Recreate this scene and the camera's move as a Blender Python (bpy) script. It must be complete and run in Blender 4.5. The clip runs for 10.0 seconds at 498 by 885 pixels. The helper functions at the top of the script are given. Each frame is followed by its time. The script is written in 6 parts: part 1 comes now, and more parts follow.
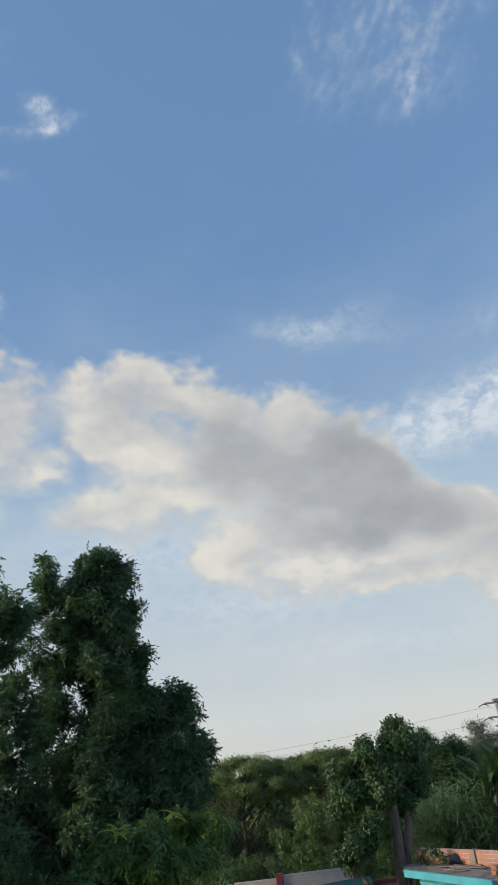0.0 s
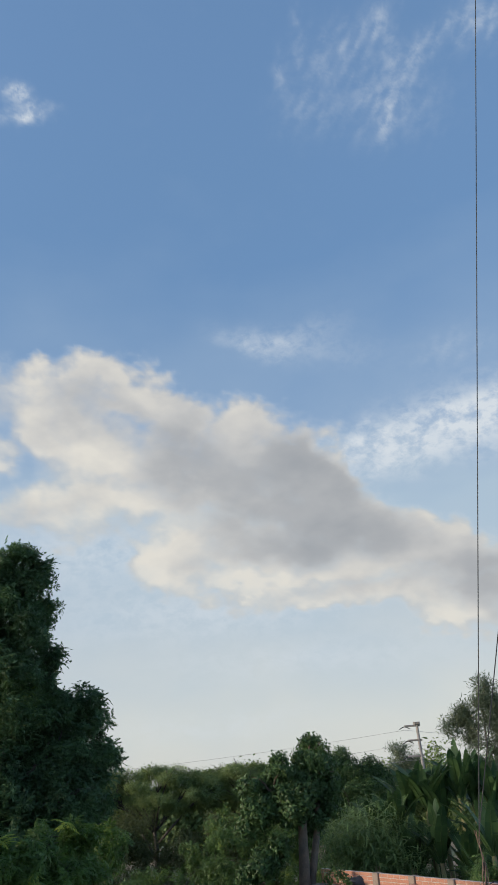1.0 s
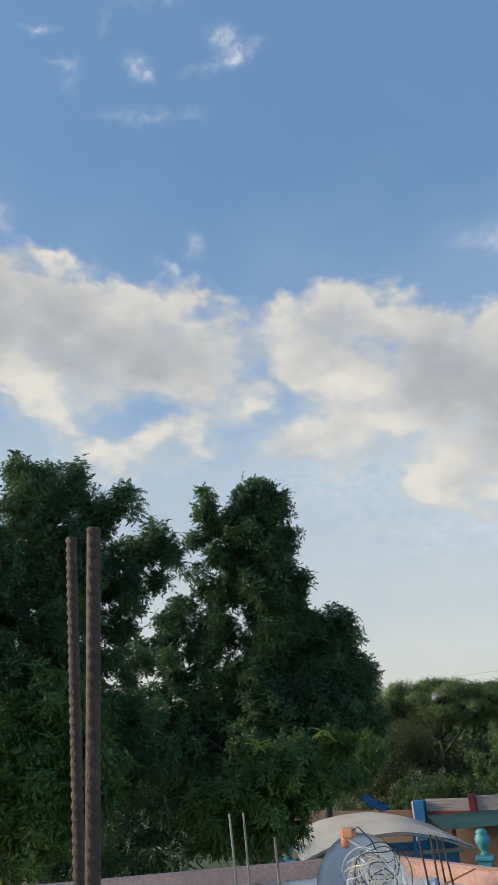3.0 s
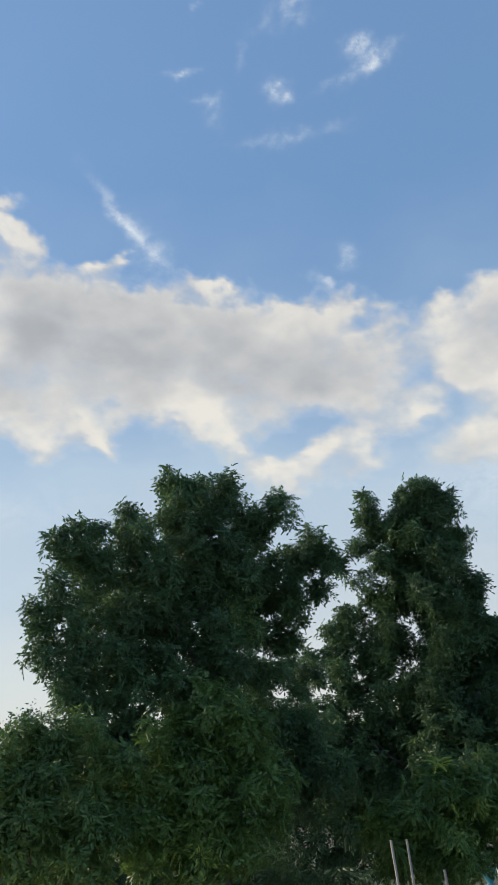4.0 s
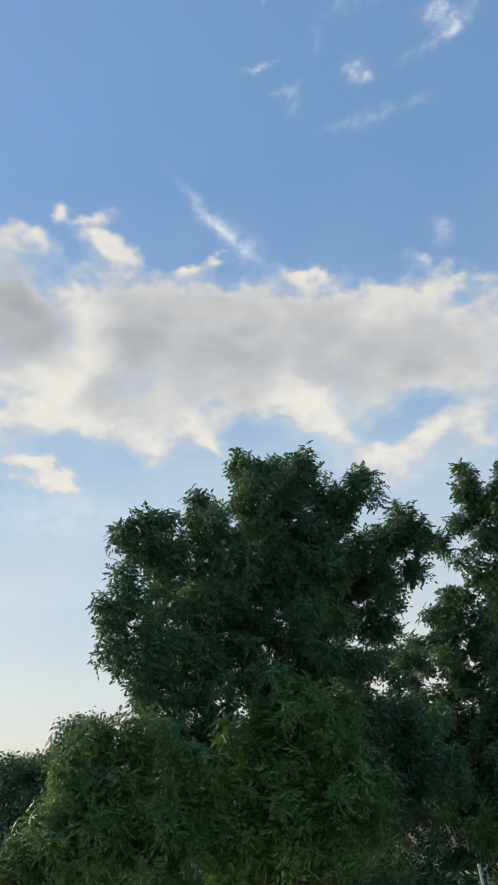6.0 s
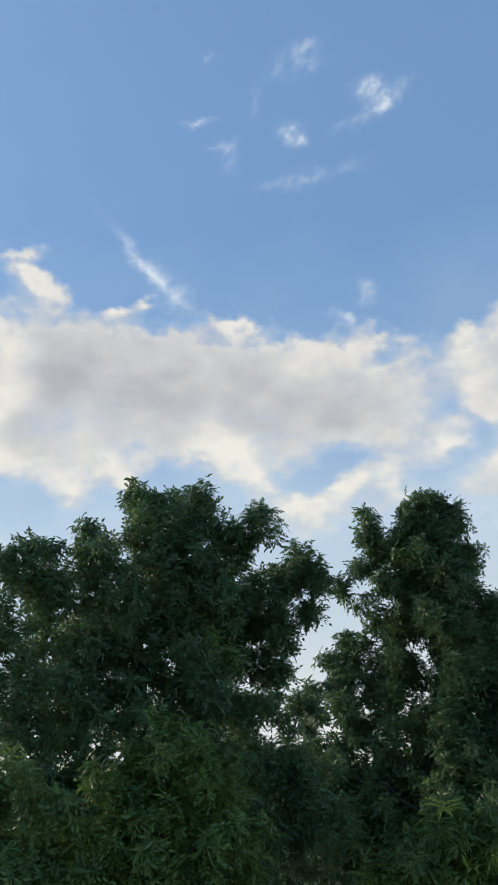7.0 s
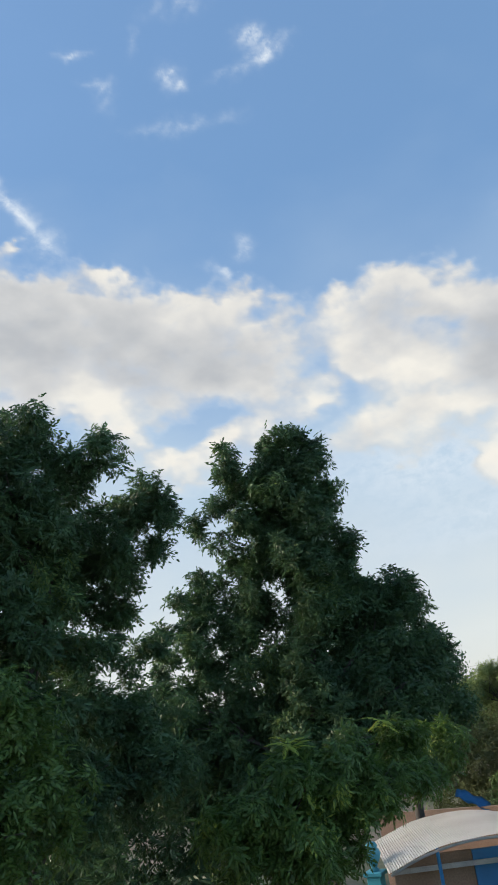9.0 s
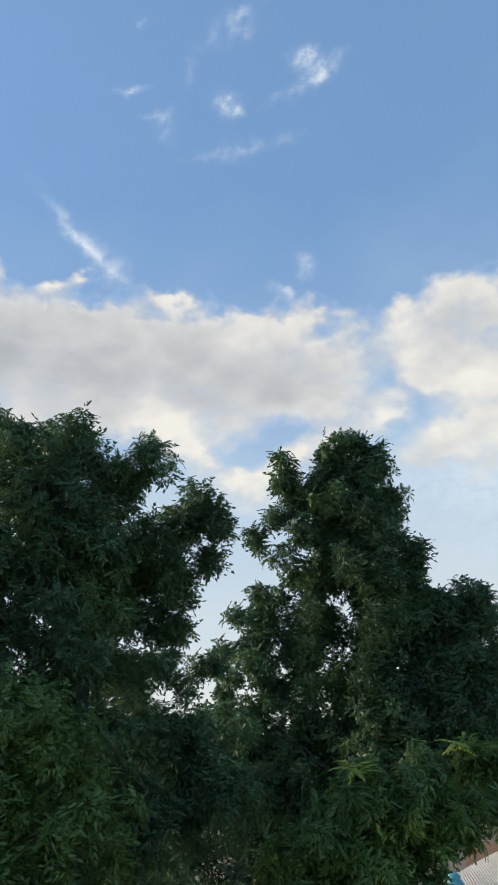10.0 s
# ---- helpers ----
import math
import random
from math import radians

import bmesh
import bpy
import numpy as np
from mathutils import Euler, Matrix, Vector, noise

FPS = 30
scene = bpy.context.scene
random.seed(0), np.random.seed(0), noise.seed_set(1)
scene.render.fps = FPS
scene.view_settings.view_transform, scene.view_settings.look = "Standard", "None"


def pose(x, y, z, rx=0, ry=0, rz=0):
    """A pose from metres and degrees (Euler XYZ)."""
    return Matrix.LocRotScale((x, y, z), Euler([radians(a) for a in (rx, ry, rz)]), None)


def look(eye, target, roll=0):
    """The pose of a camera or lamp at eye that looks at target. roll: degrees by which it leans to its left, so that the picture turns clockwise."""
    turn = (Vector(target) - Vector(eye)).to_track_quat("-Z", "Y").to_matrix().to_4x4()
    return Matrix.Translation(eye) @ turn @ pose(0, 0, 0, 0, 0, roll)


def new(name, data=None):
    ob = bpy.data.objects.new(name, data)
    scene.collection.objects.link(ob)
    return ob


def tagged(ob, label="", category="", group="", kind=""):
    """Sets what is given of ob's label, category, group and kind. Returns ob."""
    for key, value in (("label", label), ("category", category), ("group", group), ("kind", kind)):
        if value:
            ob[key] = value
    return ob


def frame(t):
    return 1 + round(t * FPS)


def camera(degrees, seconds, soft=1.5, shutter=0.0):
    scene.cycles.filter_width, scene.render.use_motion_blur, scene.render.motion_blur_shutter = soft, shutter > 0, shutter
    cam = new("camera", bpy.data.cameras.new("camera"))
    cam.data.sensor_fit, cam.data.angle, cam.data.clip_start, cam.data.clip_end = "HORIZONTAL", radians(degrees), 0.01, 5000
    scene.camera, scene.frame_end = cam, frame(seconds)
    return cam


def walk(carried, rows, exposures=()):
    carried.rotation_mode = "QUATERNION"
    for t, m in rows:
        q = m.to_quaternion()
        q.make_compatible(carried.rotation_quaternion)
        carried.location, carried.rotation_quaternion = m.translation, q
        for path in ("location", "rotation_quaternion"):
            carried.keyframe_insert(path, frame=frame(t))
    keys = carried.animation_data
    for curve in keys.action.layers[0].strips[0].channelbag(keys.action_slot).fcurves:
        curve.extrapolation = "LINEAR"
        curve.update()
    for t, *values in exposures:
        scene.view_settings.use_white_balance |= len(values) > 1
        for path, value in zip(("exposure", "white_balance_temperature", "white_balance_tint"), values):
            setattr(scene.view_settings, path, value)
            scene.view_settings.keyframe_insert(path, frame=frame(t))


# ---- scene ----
cam = camera(37.2, 10.0, soft=1.3)
walk(cam, [
    (0, pose(0.000, 0.000, 7.800, 114.21, 6.34, 4.75)),
    (0.5, pose(0.220, 0.150, 7.804, 115.38, 4.74, 0.31)),
    (1, pose(0.470, 0.250, 7.820, 114.48, 3.67, -0.50)),
    (1.5, pose(0.737, 0.251, 7.827, 113.15, 4.50, 1.05)),
    (1.6, pose(0.784, 0.236, 7.814, 113.10, 4.65, 1.56)),
    (1.7, pose(0.839, 0.243, 7.805, 113.11, 4.85, 2.43)),
    (1.8, pose(0.894, 0.270, 7.813, 113.03, 5.00, 3.36)),
    (1.9, pose(0.946, 0.289, 7.821, 113.08, 4.85, 4.52)),
    (2, pose(0.993, 0.314, 7.829, 113.17, 4.80, 5.68)),
    (2.1, pose(1.044, 0.322, 7.829, 112.81, 4.40, 7.17)),
    (2.2, pose(1.091, 0.328, 7.824, 112.35, 4.05, 8.70)),
    (2.3, pose(1.137, 0.336, 7.817, 111.77, 3.90, 10.38)),
    (2.4, pose(1.166, 0.333, 7.815, 111.40, 3.75, 11.43)),
    (2.5, pose(1.210, 0.325, 7.818, 110.71, 3.68, 13.21)),
    (2.7, pose(1.290, 0.350, 7.806, 109.83, 3.59, 16.60)),
    (3.8, pose(1.460, 0.968, 7.752, 111.61, 3.25, 31.31)),
    (4, pose(1.443, 1.083, 7.759, 111.68, 3.26, 34.55)),
    (4.5, pose(1.365, 1.346, 7.784, 112.71, 3.29, 39.73)),
    (5, pose(1.300, 1.594, 7.818, 112.52, 3.64, 43.83)),
    (5.2, pose(1.292, 1.688, 7.824, 112.03, 3.84, 45.60)),
    (6.5, pose(1.396, 2.388, 7.761, 112.12, 4.91, 41.15)),
    (7, pose(1.394, 2.615, 7.679, 114.81, 4.23, 37.18)),
    (7.5, pose(1.327, 2.892, 7.660, 114.41, 3.67, 33.53)),
    (8, pose(1.234, 3.191, 7.629, 113.85, 4.60, 31.44)),
    (8.5, pose(1.169, 3.517, 7.641, 112.06, 5.44, 28.63)),
    (9, pose(1.058, 3.834, 7.610, 110.38, 7.07, 27.74)),
    (9.5, pose(0.985, 4.178, 7.591, 111.33, 7.24, 27.24)),
    (10, pose(0.947, 4.457, 7.587, 112.50, 6.84, 33.33)),
], exposures=((0, 1.2), (2.7, 1.21), (4, 1.35), (4.5, 1.33), (6.5, 1.4), (9, 1.5), (10, 1.48)))

# ---- world and sun ----
SUN_AZ, SUN_EL = 106.0, 18.0          # degrees to the left of +y, degrees up
world = bpy.data.worlds.new("sky")
scene.world = world
world.use_nodes = True
wn = world.node_tree
sky = wn.nodes.new("ShaderNodeTexSky")
sky.sky_type = "NISHITA"
sky.sun_disc = False
sky.sun_elevation, sky.sun_rotation = radians(SUN_EL), radians(-SUN_AZ)
sky.altitude, sky.air_density, sky.dust_density, sky.ozone_density = 100, 1.0, 0.9, 2.5
wn.nodes["Background"].inputs["Strength"].default_value = 0.12
wn.links.new(sky.outputs[0], wn.nodes["Background"].inputs["Color"])
sun = new("sun", bpy.data.lights.new("sun", "SUN"))
sun.data.energy, sun.data.angle, sun.data.color = 1.45, radians(8), (1.0, 0.84, 0.64)
sun.matrix_world = look((0, 0, 60), (math.sin(radians(SUN_AZ)) * 60, -math.cos(radians(SUN_AZ)) * 60, 60 - 60 * math.tan(radians(SUN_EL))))


# ---- helpers for shapes ----
def obj(name, bm, material, parent=None, label="", smooth=False):
    me = bpy.data.meshes.new(name)
    bm.to_mesh(me)
    bm.free()
    return obj_mesh(name, me, material, parent, label, smooth)


def obj_mesh(name, me, material, parent=None, label="", smooth=False):
    if material:
        me.materials.append(material)
    if smooth:
        me.polygons.foreach_set("use_smooth", [True] * len(me.polygons))
    ob = new(name, me)
    if parent:
        ob.parent = parent
    if label:
        ob["label"] = label
    return ob


part = obj


def empty(name, loc=(0, 0, 0), rz=0.0):
    ob = new(name)
    ob.empty_display_size = 0.2
    ob.matrix_basis = pose(*loc, 0, 0, rz)
    return ob


def box(bm, x0, y0, z0, x1, y1, z1, bevel=0.0):
    vs = bmesh.ops.create_cube(bm, size=1.0, matrix=Matrix.LocRotScale(((x0 + x1) / 2, (y0 + y1) / 2, (z0 + z1) / 2), None, (abs(x1 - x0), abs(y1 - y0), abs(z1 - z0))))["verts"]
    if bevel:
        es = list({e for v in vs for e in v.link_edges})
        bmesh.ops.bevel(bm, geom=es, offset=bevel, segments=1, affect="EDGES")


def boxed(*a, bevel=0.0):
    bm = bmesh.new()
    box(bm, *a, bevel=bevel)
    return bm


def tube(bm, pts, radii, sides=8, cap=True):
    """A tapered tube along points."""
    pts = [Vector(p) for p in pts]
    rings = []
    side = Vector((1, 0, 0))
    for i, p in enumerate(pts):
        d = (pts[min(i + 1, len(pts) - 1)] - pts[max(i - 1, 0)]).normalized()
        if abs(d.dot(side)) > 0.9:
            side = Vector((0, 1, 0)) if abs(d.y) < 0.9 else Vector((1, 0, 0))
        a = d.cross(side).normalized()
        b = d.cross(a)
        side = a.cross(d)
        r = radii[i] if hasattr(radii, "__len__") else radii
        rings.append([bm.verts.new(p + (a * math.cos(2 * math.pi * k / sides) + b * math.sin(2 * math.pi * k / sides)) * r) for k in range(sides)])
    for r0, r1 in zip(rings, rings[1:]):
        for k in range(sides):
            bm.faces.new((r0[k], r0[(k + 1) % sides], r1[(k + 1) % sides], r1[k]))
    if cap and sides > 2:
        bm.faces.new(rings[0][::-1])
        bm.faces.new(rings[-1])


def tubed(pts, radii, sides=8):
    bm = bmesh.new()
    tube(bm, pts, radii, sides)
    return bm


def lathe(bm, profile, sides=16, centre=(0, 0)):
    """A turned shape from (radius, height) pairs."""
    rings = [[bm.verts.new((centre[0] + r * math.cos(2 * math.pi * k / sides), centre[1] + r * math.sin(2 * math.pi * k / sides), z)) for k in range(sides)] for r, z in profile]
    for r0, r1 in zip(rings, rings[1:]):
        for k in range(sides):
            bm.faces.new((r0[k], r0[(k + 1) % sides], r1[(k + 1) % sides], r1[k]))
    bm.faces.new(rings[0][::-1])
    bm.faces.new(rings[-1])


def lathed(profile, sides=16, centre=(0, 0)):
    bm = bmesh.new()
    lathe(bm, profile, sides, centre)
    return bm


# ---- materials ----
def material(name, colour, second=None, rough=0.8, scale=4.0, metal=0.0, bump=0.15, fine=60.0, stain=None, stain_scale=0.8, stain_at=0.55, coords="Object"):
    """Two colours mixed by a broad noise, a fine grain in value and relief, and stains with a shape of their own."""
    m = bpy.data.materials.new(name)
    m.use_nodes = True
    n, l = m.node_tree.nodes, m.node_tree.links
    b = n["Principled BSDF"]
    b.inputs["Roughness"].default_value, b.inputs["Metallic"].default_value = rough, metal
    tc = n.new("ShaderNodeTexCoord")
    n1 = n.new("ShaderNodeTexNoise")
    n1.inputs["Scale"].default_value, n1.inputs["Detail"].default_value = scale, 5
    n2 = n.new("ShaderNodeTexNoise")
    n2.inputs["Scale"].default_value, n2.inputs["Detail"].default_value = fine, 3
    for x in (n1, n2):
        l.new(tc.outputs[coords], x.inputs["Vector"])
    second = second or tuple(c * 0.7 for c in colour)
    mix = n.new("ShaderNodeMixRGB")
    mix.inputs[1].default_value, mix.inputs[2].default_value = (*colour, 1), (*second, 1)
    ramp = n.new("ShaderNodeMapRange")
    ramp.inputs[1].default_value, ramp.inputs[2].default_value = 0.35, 0.65
    l.new(n1.outputs["Fac"], ramp.inputs[0])
    l.new(ramp.outputs[0], mix.inputs[0])
    out = mix.outputs[0]
    grain = n.new("ShaderNodeMixRGB")
    grain.blend_type = "OVERLAY"
    grain.inputs[0].default_value = 0.35
    l.new(out, grain.inputs[1])
    l.new(n2.outputs["Fac"], grain.inputs[2])
    out = grain.outputs[0]
    if stain:
        n3 = n.new("ShaderNodeTexNoise")
        n3.inputs["Scale"].default_value, n3.inputs["Detail"].default_value, n3.inputs["Roughness"].default_value = stain_scale, 8, 0.7
        l.new(tc.outputs[coords], n3.inputs["Vector"])
        r3 = n.new("ShaderNodeMapRange")
        r3.inputs[1].default_value, r3.inputs[2].default_value = stain_at, stain_at + 0.08
        l.new(n3.outputs["Fac"], r3.inputs[0])
        ms = n.new("ShaderNodeMixRGB")
        ms.inputs[2].default_value = (*stain, 1)
        l.new(r3.outputs[0], ms.inputs[0])
        l.new(out, ms.inputs[1])
        out = ms.outputs[0]
    l.new(out, b.inputs["Base Color"])
    if bump:
        bp = n.new("ShaderNodeBump")
        bp.inputs["Strength"].default_value, bp.inputs["Distance"].default_value = bump, 0.02
        l.new(n2.outputs["Fac"], bp.inputs["Height"])
        l.new(bp.outputs[0], b.inputs["Normal"])
    return m


def leaf_material(name, dark, light, tip=None, rough=0.6, glow=0.4):
    """Leaves: each leaf a little different, broad patches of lighter growth, some light passing through."""
    m = bpy.data.materials.new(name)
    m.use_nodes = True
    n, l = m.node_tree.nodes, m.node_tree.links
    b = n["Principled BSDF"]
    b.inputs["Roughness"].default_value = rough
    b.inputs["Specular IOR Level"].default_value = 0.3
    geo = n.new("ShaderNodeNewGeometry")
    tc = n.new("ShaderNodeTexCoord")
    nz = n.new("ShaderNodeTexNoise")
    nz.inputs["Scale"].default_value, nz.inputs["Detail"].default_value = 0.9, 4
    l.new(tc.outputs["Object"], nz.inputs["Vector"])
    add = n.new("ShaderNodeMath")
    add.operation = "MULTIPLY_ADD"
    add.inputs[1].default_value = 0.5
    l.new(geo.outputs["Random Per Island"], add.inputs[0])
    sub = n.new("ShaderNodeMapRange")
    sub.inputs[1].default_value, sub.inputs[2].default_value, sub.inputs[4].default_value = 0.35, 0.7, 0.7
    l.new(nz.outputs["Fac"], sub.inputs[0])
    l.new(sub.outputs[0], add.inputs[2])
    cr = n.new("ShaderNodeValToRGB")
    cr.color_ramp.elements[0].color, cr.color_ramp.elements[0].position = (*dark, 1), 0.15
    cr.color_ramp.elements[1].color, cr.color_ramp.elements[1].position = (*light, 1), 0.95
    if tip:
        e = cr.color_ramp.elements.new(1.0)
        e.color = (*tip, 1)
    l.new(add.outputs[0], cr.inputs[0])
    l.new(cr.outputs[0], b.inputs["Base Color"])
    tr = n.new("ShaderNodeBsdfTranslucent")
    l.new(cr.outputs[0], tr.inputs["Color"])
    mx = n.new("ShaderNodeMixShader")
    mx.inputs[0].default_value = glow
    l.new(b.outputs[0], mx.inputs[1])
    l.new(tr.outputs[0], mx.inputs[2])
    l.new(mx.outputs[0], n["Material Output"].inputs["Surface"])
    return m


NEEM = leaf_material("neem_leaf", (0.042, 0.084, 0.038), (0.088, 0.158, 0.06), (0.17, 0.25, 0.075), rough=0.45)
NEEM_NEAR = leaf_material("neem_leaf_young", (0.052, 0.1, 0.032), (0.122, 0.2, 0.054), (0.24, 0.31, 0.065), rough=0.45)
NEEM_LIT = leaf_material("neem_leaf_light", (0.05, 0.1, 0.026), (0.12, 0.2, 0.044), (0.26, 0.32, 0.06), rough=0.4)
YOUNG = leaf_material("yellow_green_leaf", (0.2, 0.28, 0.05), (0.3, 0.36, 0.06))
ACACIA = leaf_material("acacia_leaf", (0.095, 0.14, 0.045), (0.2, 0.26, 0.09))
BROAD = leaf_material("glossy_broad_leaf", (0.03, 0.062, 0.02), (0.066, 0.118, 0.036), rough=0.5, glow=0.25)
EUCALYPT = leaf_material("eucalypt_leaf", (0.06, 0.085, 0.05), (0.12, 0.15, 0.09))
REED = leaf_material("reed_leaf", (0.07, 0.12, 0.04), (0.19, 0.27, 0.1))
BANANA = leaf_material("banana_leaf", (0.03, 0.065, 0.024), (0.075, 0.13, 0.042), rough=0.5)
OLIVE = leaf_material("dry_olive_leaf", (0.06, 0.08, 0.03), (0.125, 0.14, 0.055))
DRY = leaf_material("dry_leaf", (0.16, 0.1, 0.055), (0.28, 0.18, 0.1))
BROWN_BARK = material("brown_bark", (0.115, 0.08, 0.056), (0.065, 0.047, 0.034), scale=3, fine=25, bump=0.6)
POLE_GREY = material("weathered_pole_concrete", (0.24, 0.22, 0.2), (0.17, 0.155, 0.14), scale=2, fine=40)
COLUMN_GREY = material("rough_column_concrete", (0.25, 0.19, 0.15), (0.17, 0.13, 0.1), scale=4, fine=50)
BARK = material("bark", (0.06, 0.048, 0.038), (0.035, 0.03, 0.025), scale=3, fine=25, bump=0.6)
PALE_BARK = material("pale_bark", (0.22, 0.19, 0.155), (0.13, 0.11, 0.09), scale=3, fine=25, bump=0.5)
RUST = material("rusty_steel", (0.05, 0.026, 0.016), (0.026, 0.015, 0.011), rough=0.7, scale=40, fine=300, bump=0.2, stain=(0.17, 0.11, 0.07), stain_scale=16, stain_at=0.58)
RIBBED = material("ribbed_rusty_steel", (0.04, 0.02, 0.012), (0.022, 0.013, 0.009), rough=0.75, scale=40, fine=300, bump=0.2, stain=(0.14, 0.085, 0.055), stain_scale=16, stain_at=0.6)


def paint_rib_relief(m):
    """Lit relief put into the colour: orange rust tone on ribs, darker between them."""
    n, l = m.node_tree.nodes, m.node_tree.links
    b = n["Principled BSDF"]
    under = b.inputs["Base Color"].links[0].from_socket
    geo = n.new("ShaderNodeNewGeometry")
    ridge = n.new("ShaderNodeMapRange")
    ridge.inputs[1].default_value, ridge.inputs[2].default_value = 0.49, 0.58
    ridge.inputs[3].default_value, ridge.inputs[4].default_value = 0.0, 0.55
    l.new(geo.outputs["Pointiness"], ridge.inputs[0])
    mix = n.new("ShaderNodeMixRGB")
    mix.inputs[2].default_value = (0.1, 0.05, 0.028, 1)
    l.new(ridge.outputs[0], mix.inputs[0])
    l.new(under, mix.inputs[1])
    l.new(mix.outputs[0], b.inputs["Base Color"])


paint_rib_relief(RIBBED)
BRICK = material("fired_brick", (0.45, 0.21, 0.13), (0.36, 0.16, 0.1), scale=1.5, fine=40)
PALE_BRICK = material("limewashed_brick", (0.5, 0.42, 0.38), (0.38, 0.3, 0.27), scale=1.5, fine=40)
MORTAR = material("mortar", (0.42, 0.37, 0.33), (0.3, 0.26, 0.23), fine=50)
CONCRETE = material("concrete", (0.42, 0.39, 0.36), (0.3, 0.28, 0.26), scale=2, fine=50, stain=(0.2, 0.17, 0.15), stain_at=0.6)
SLAB = material("dirty_roof_concrete", (0.27, 0.235, 0.2), (0.17, 0.145, 0.12), scale=1.2, fine=25, bump=0.4, stain=(0.09, 0.075, 0.06), stain_scale=1.6, stain_at=0.5)
TEAL = material("teal_paint", (0.07, 0.4, 0.45), (0.06, 0.3, 0.35), rough=0.55, scale=1.5, stain=(0.3, 0.28, 0.25), stain_scale=2, stain_at=0.68)
BLUE = material("blue_paint", (0.03, 0.2, 0.42), (0.03, 0.15, 0.33), rough=0.5, scale=1.5, stain=(0.08, 0.18, 0.28), stain_scale=2, stain_at=0.6)
MAROON = material("maroon_paint", (0.2, 0.03, 0.03), (0.13, 0.02, 0.02), rough=0.6)
ADOBE = material("mud_plaster", (0.3, 0.19, 0.13), (0.22, 0.14, 0.09), scale=1.0, fine=20, bump=0.3)
WHITE_SHEET = material("weathered_white_sheet", (0.8, 0.77, 0.71), (0.7, 0.66, 0.6), rough=0.55, scale=0.7, fine=20, stain=(0.42, 0.28, 0.2), stain_scale=0.7, stain_at=0.64)
GREEN_SHEET = material("faded_green_sheet", (0.075, 0.2, 0.175), (0.055, 0.15, 0.135), rough=0.6, scale=0.8, stain=(0.2, 0.25, 0.22), stain_at=0.6)
PINK_CURB = material("pink_plaster", (0.55, 0.33, 0.25), (0.45, 0.27, 0.2), scale=1.2, fine=30, stain=(0.3, 0.2, 0.16), stain_scale=3, stain_at=0.62)
ROOF_PAINT = material("peeling_white_roof_paint", (0.62, 0.6, 0.57), (0.5, 0.47, 0.43), scale=1.5, fine=30, stain=(0.27, 0.19, 0.14), stain_scale=2.2, stain_at=0.53)
GALV = material("galvanised_steel", (0.45, 0.46, 0.47), (0.35, 0.36, 0.37), rough=0.45, metal=0.7, scale=5)
DISH_GREY = material("grey_blue_enamel", (0.5, 0.56, 0.61), (0.45, 0.5, 0.55), rough=0.4, scale=3, bump=0.03)
ORANGE = material("faded_orange_plastic", (0.5, 0.2, 0.1), (0.4, 0.16, 0.08), rough=0.5)
WHITE_CABLE = material("white_cable", (0.6, 0.57, 0.5), (0.5, 0.46, 0.4), rough=0.5, scale=8)
BLACK_CABLE = material("black_cable", (0.02, 0.02, 0.022), (0.03, 0.03, 0.03), rough=0.5)
LINE_GREY = material("weathered_line", (0.2, 0.2, 0.2), (0.14, 0.14, 0.14), rough=0.6)
ROPE = material("brown_rope", (0.12, 0.075, 0.05), (0.08, 0.05, 0.035), fine=120)
TARP = material("black_tarpaulin", (0.02, 0.02, 0.022), (0.035, 0.035, 0.035), rough=0.5)
DARK = material("unlit_interior_tone", (0.03, 0.028, 0.026), (0.02, 0.02, 0.02))
CREAM = material("cream_cloth", (0.6, 0.52, 0.38), (0.5, 0.42, 0.3))
RED_WALL = material("red_painted_wall", (0.42, 0.12, 0.08), (0.32, 0.09, 0.06))
EARTH = material("dry_earth", (0.2, 0.15, 0.1), (0.13, 0.11, 0.065), scale=0.15, fine=3, stain=(0.07, 0.09, 0.035), stain_scale=0.08, stain_at=0.45)


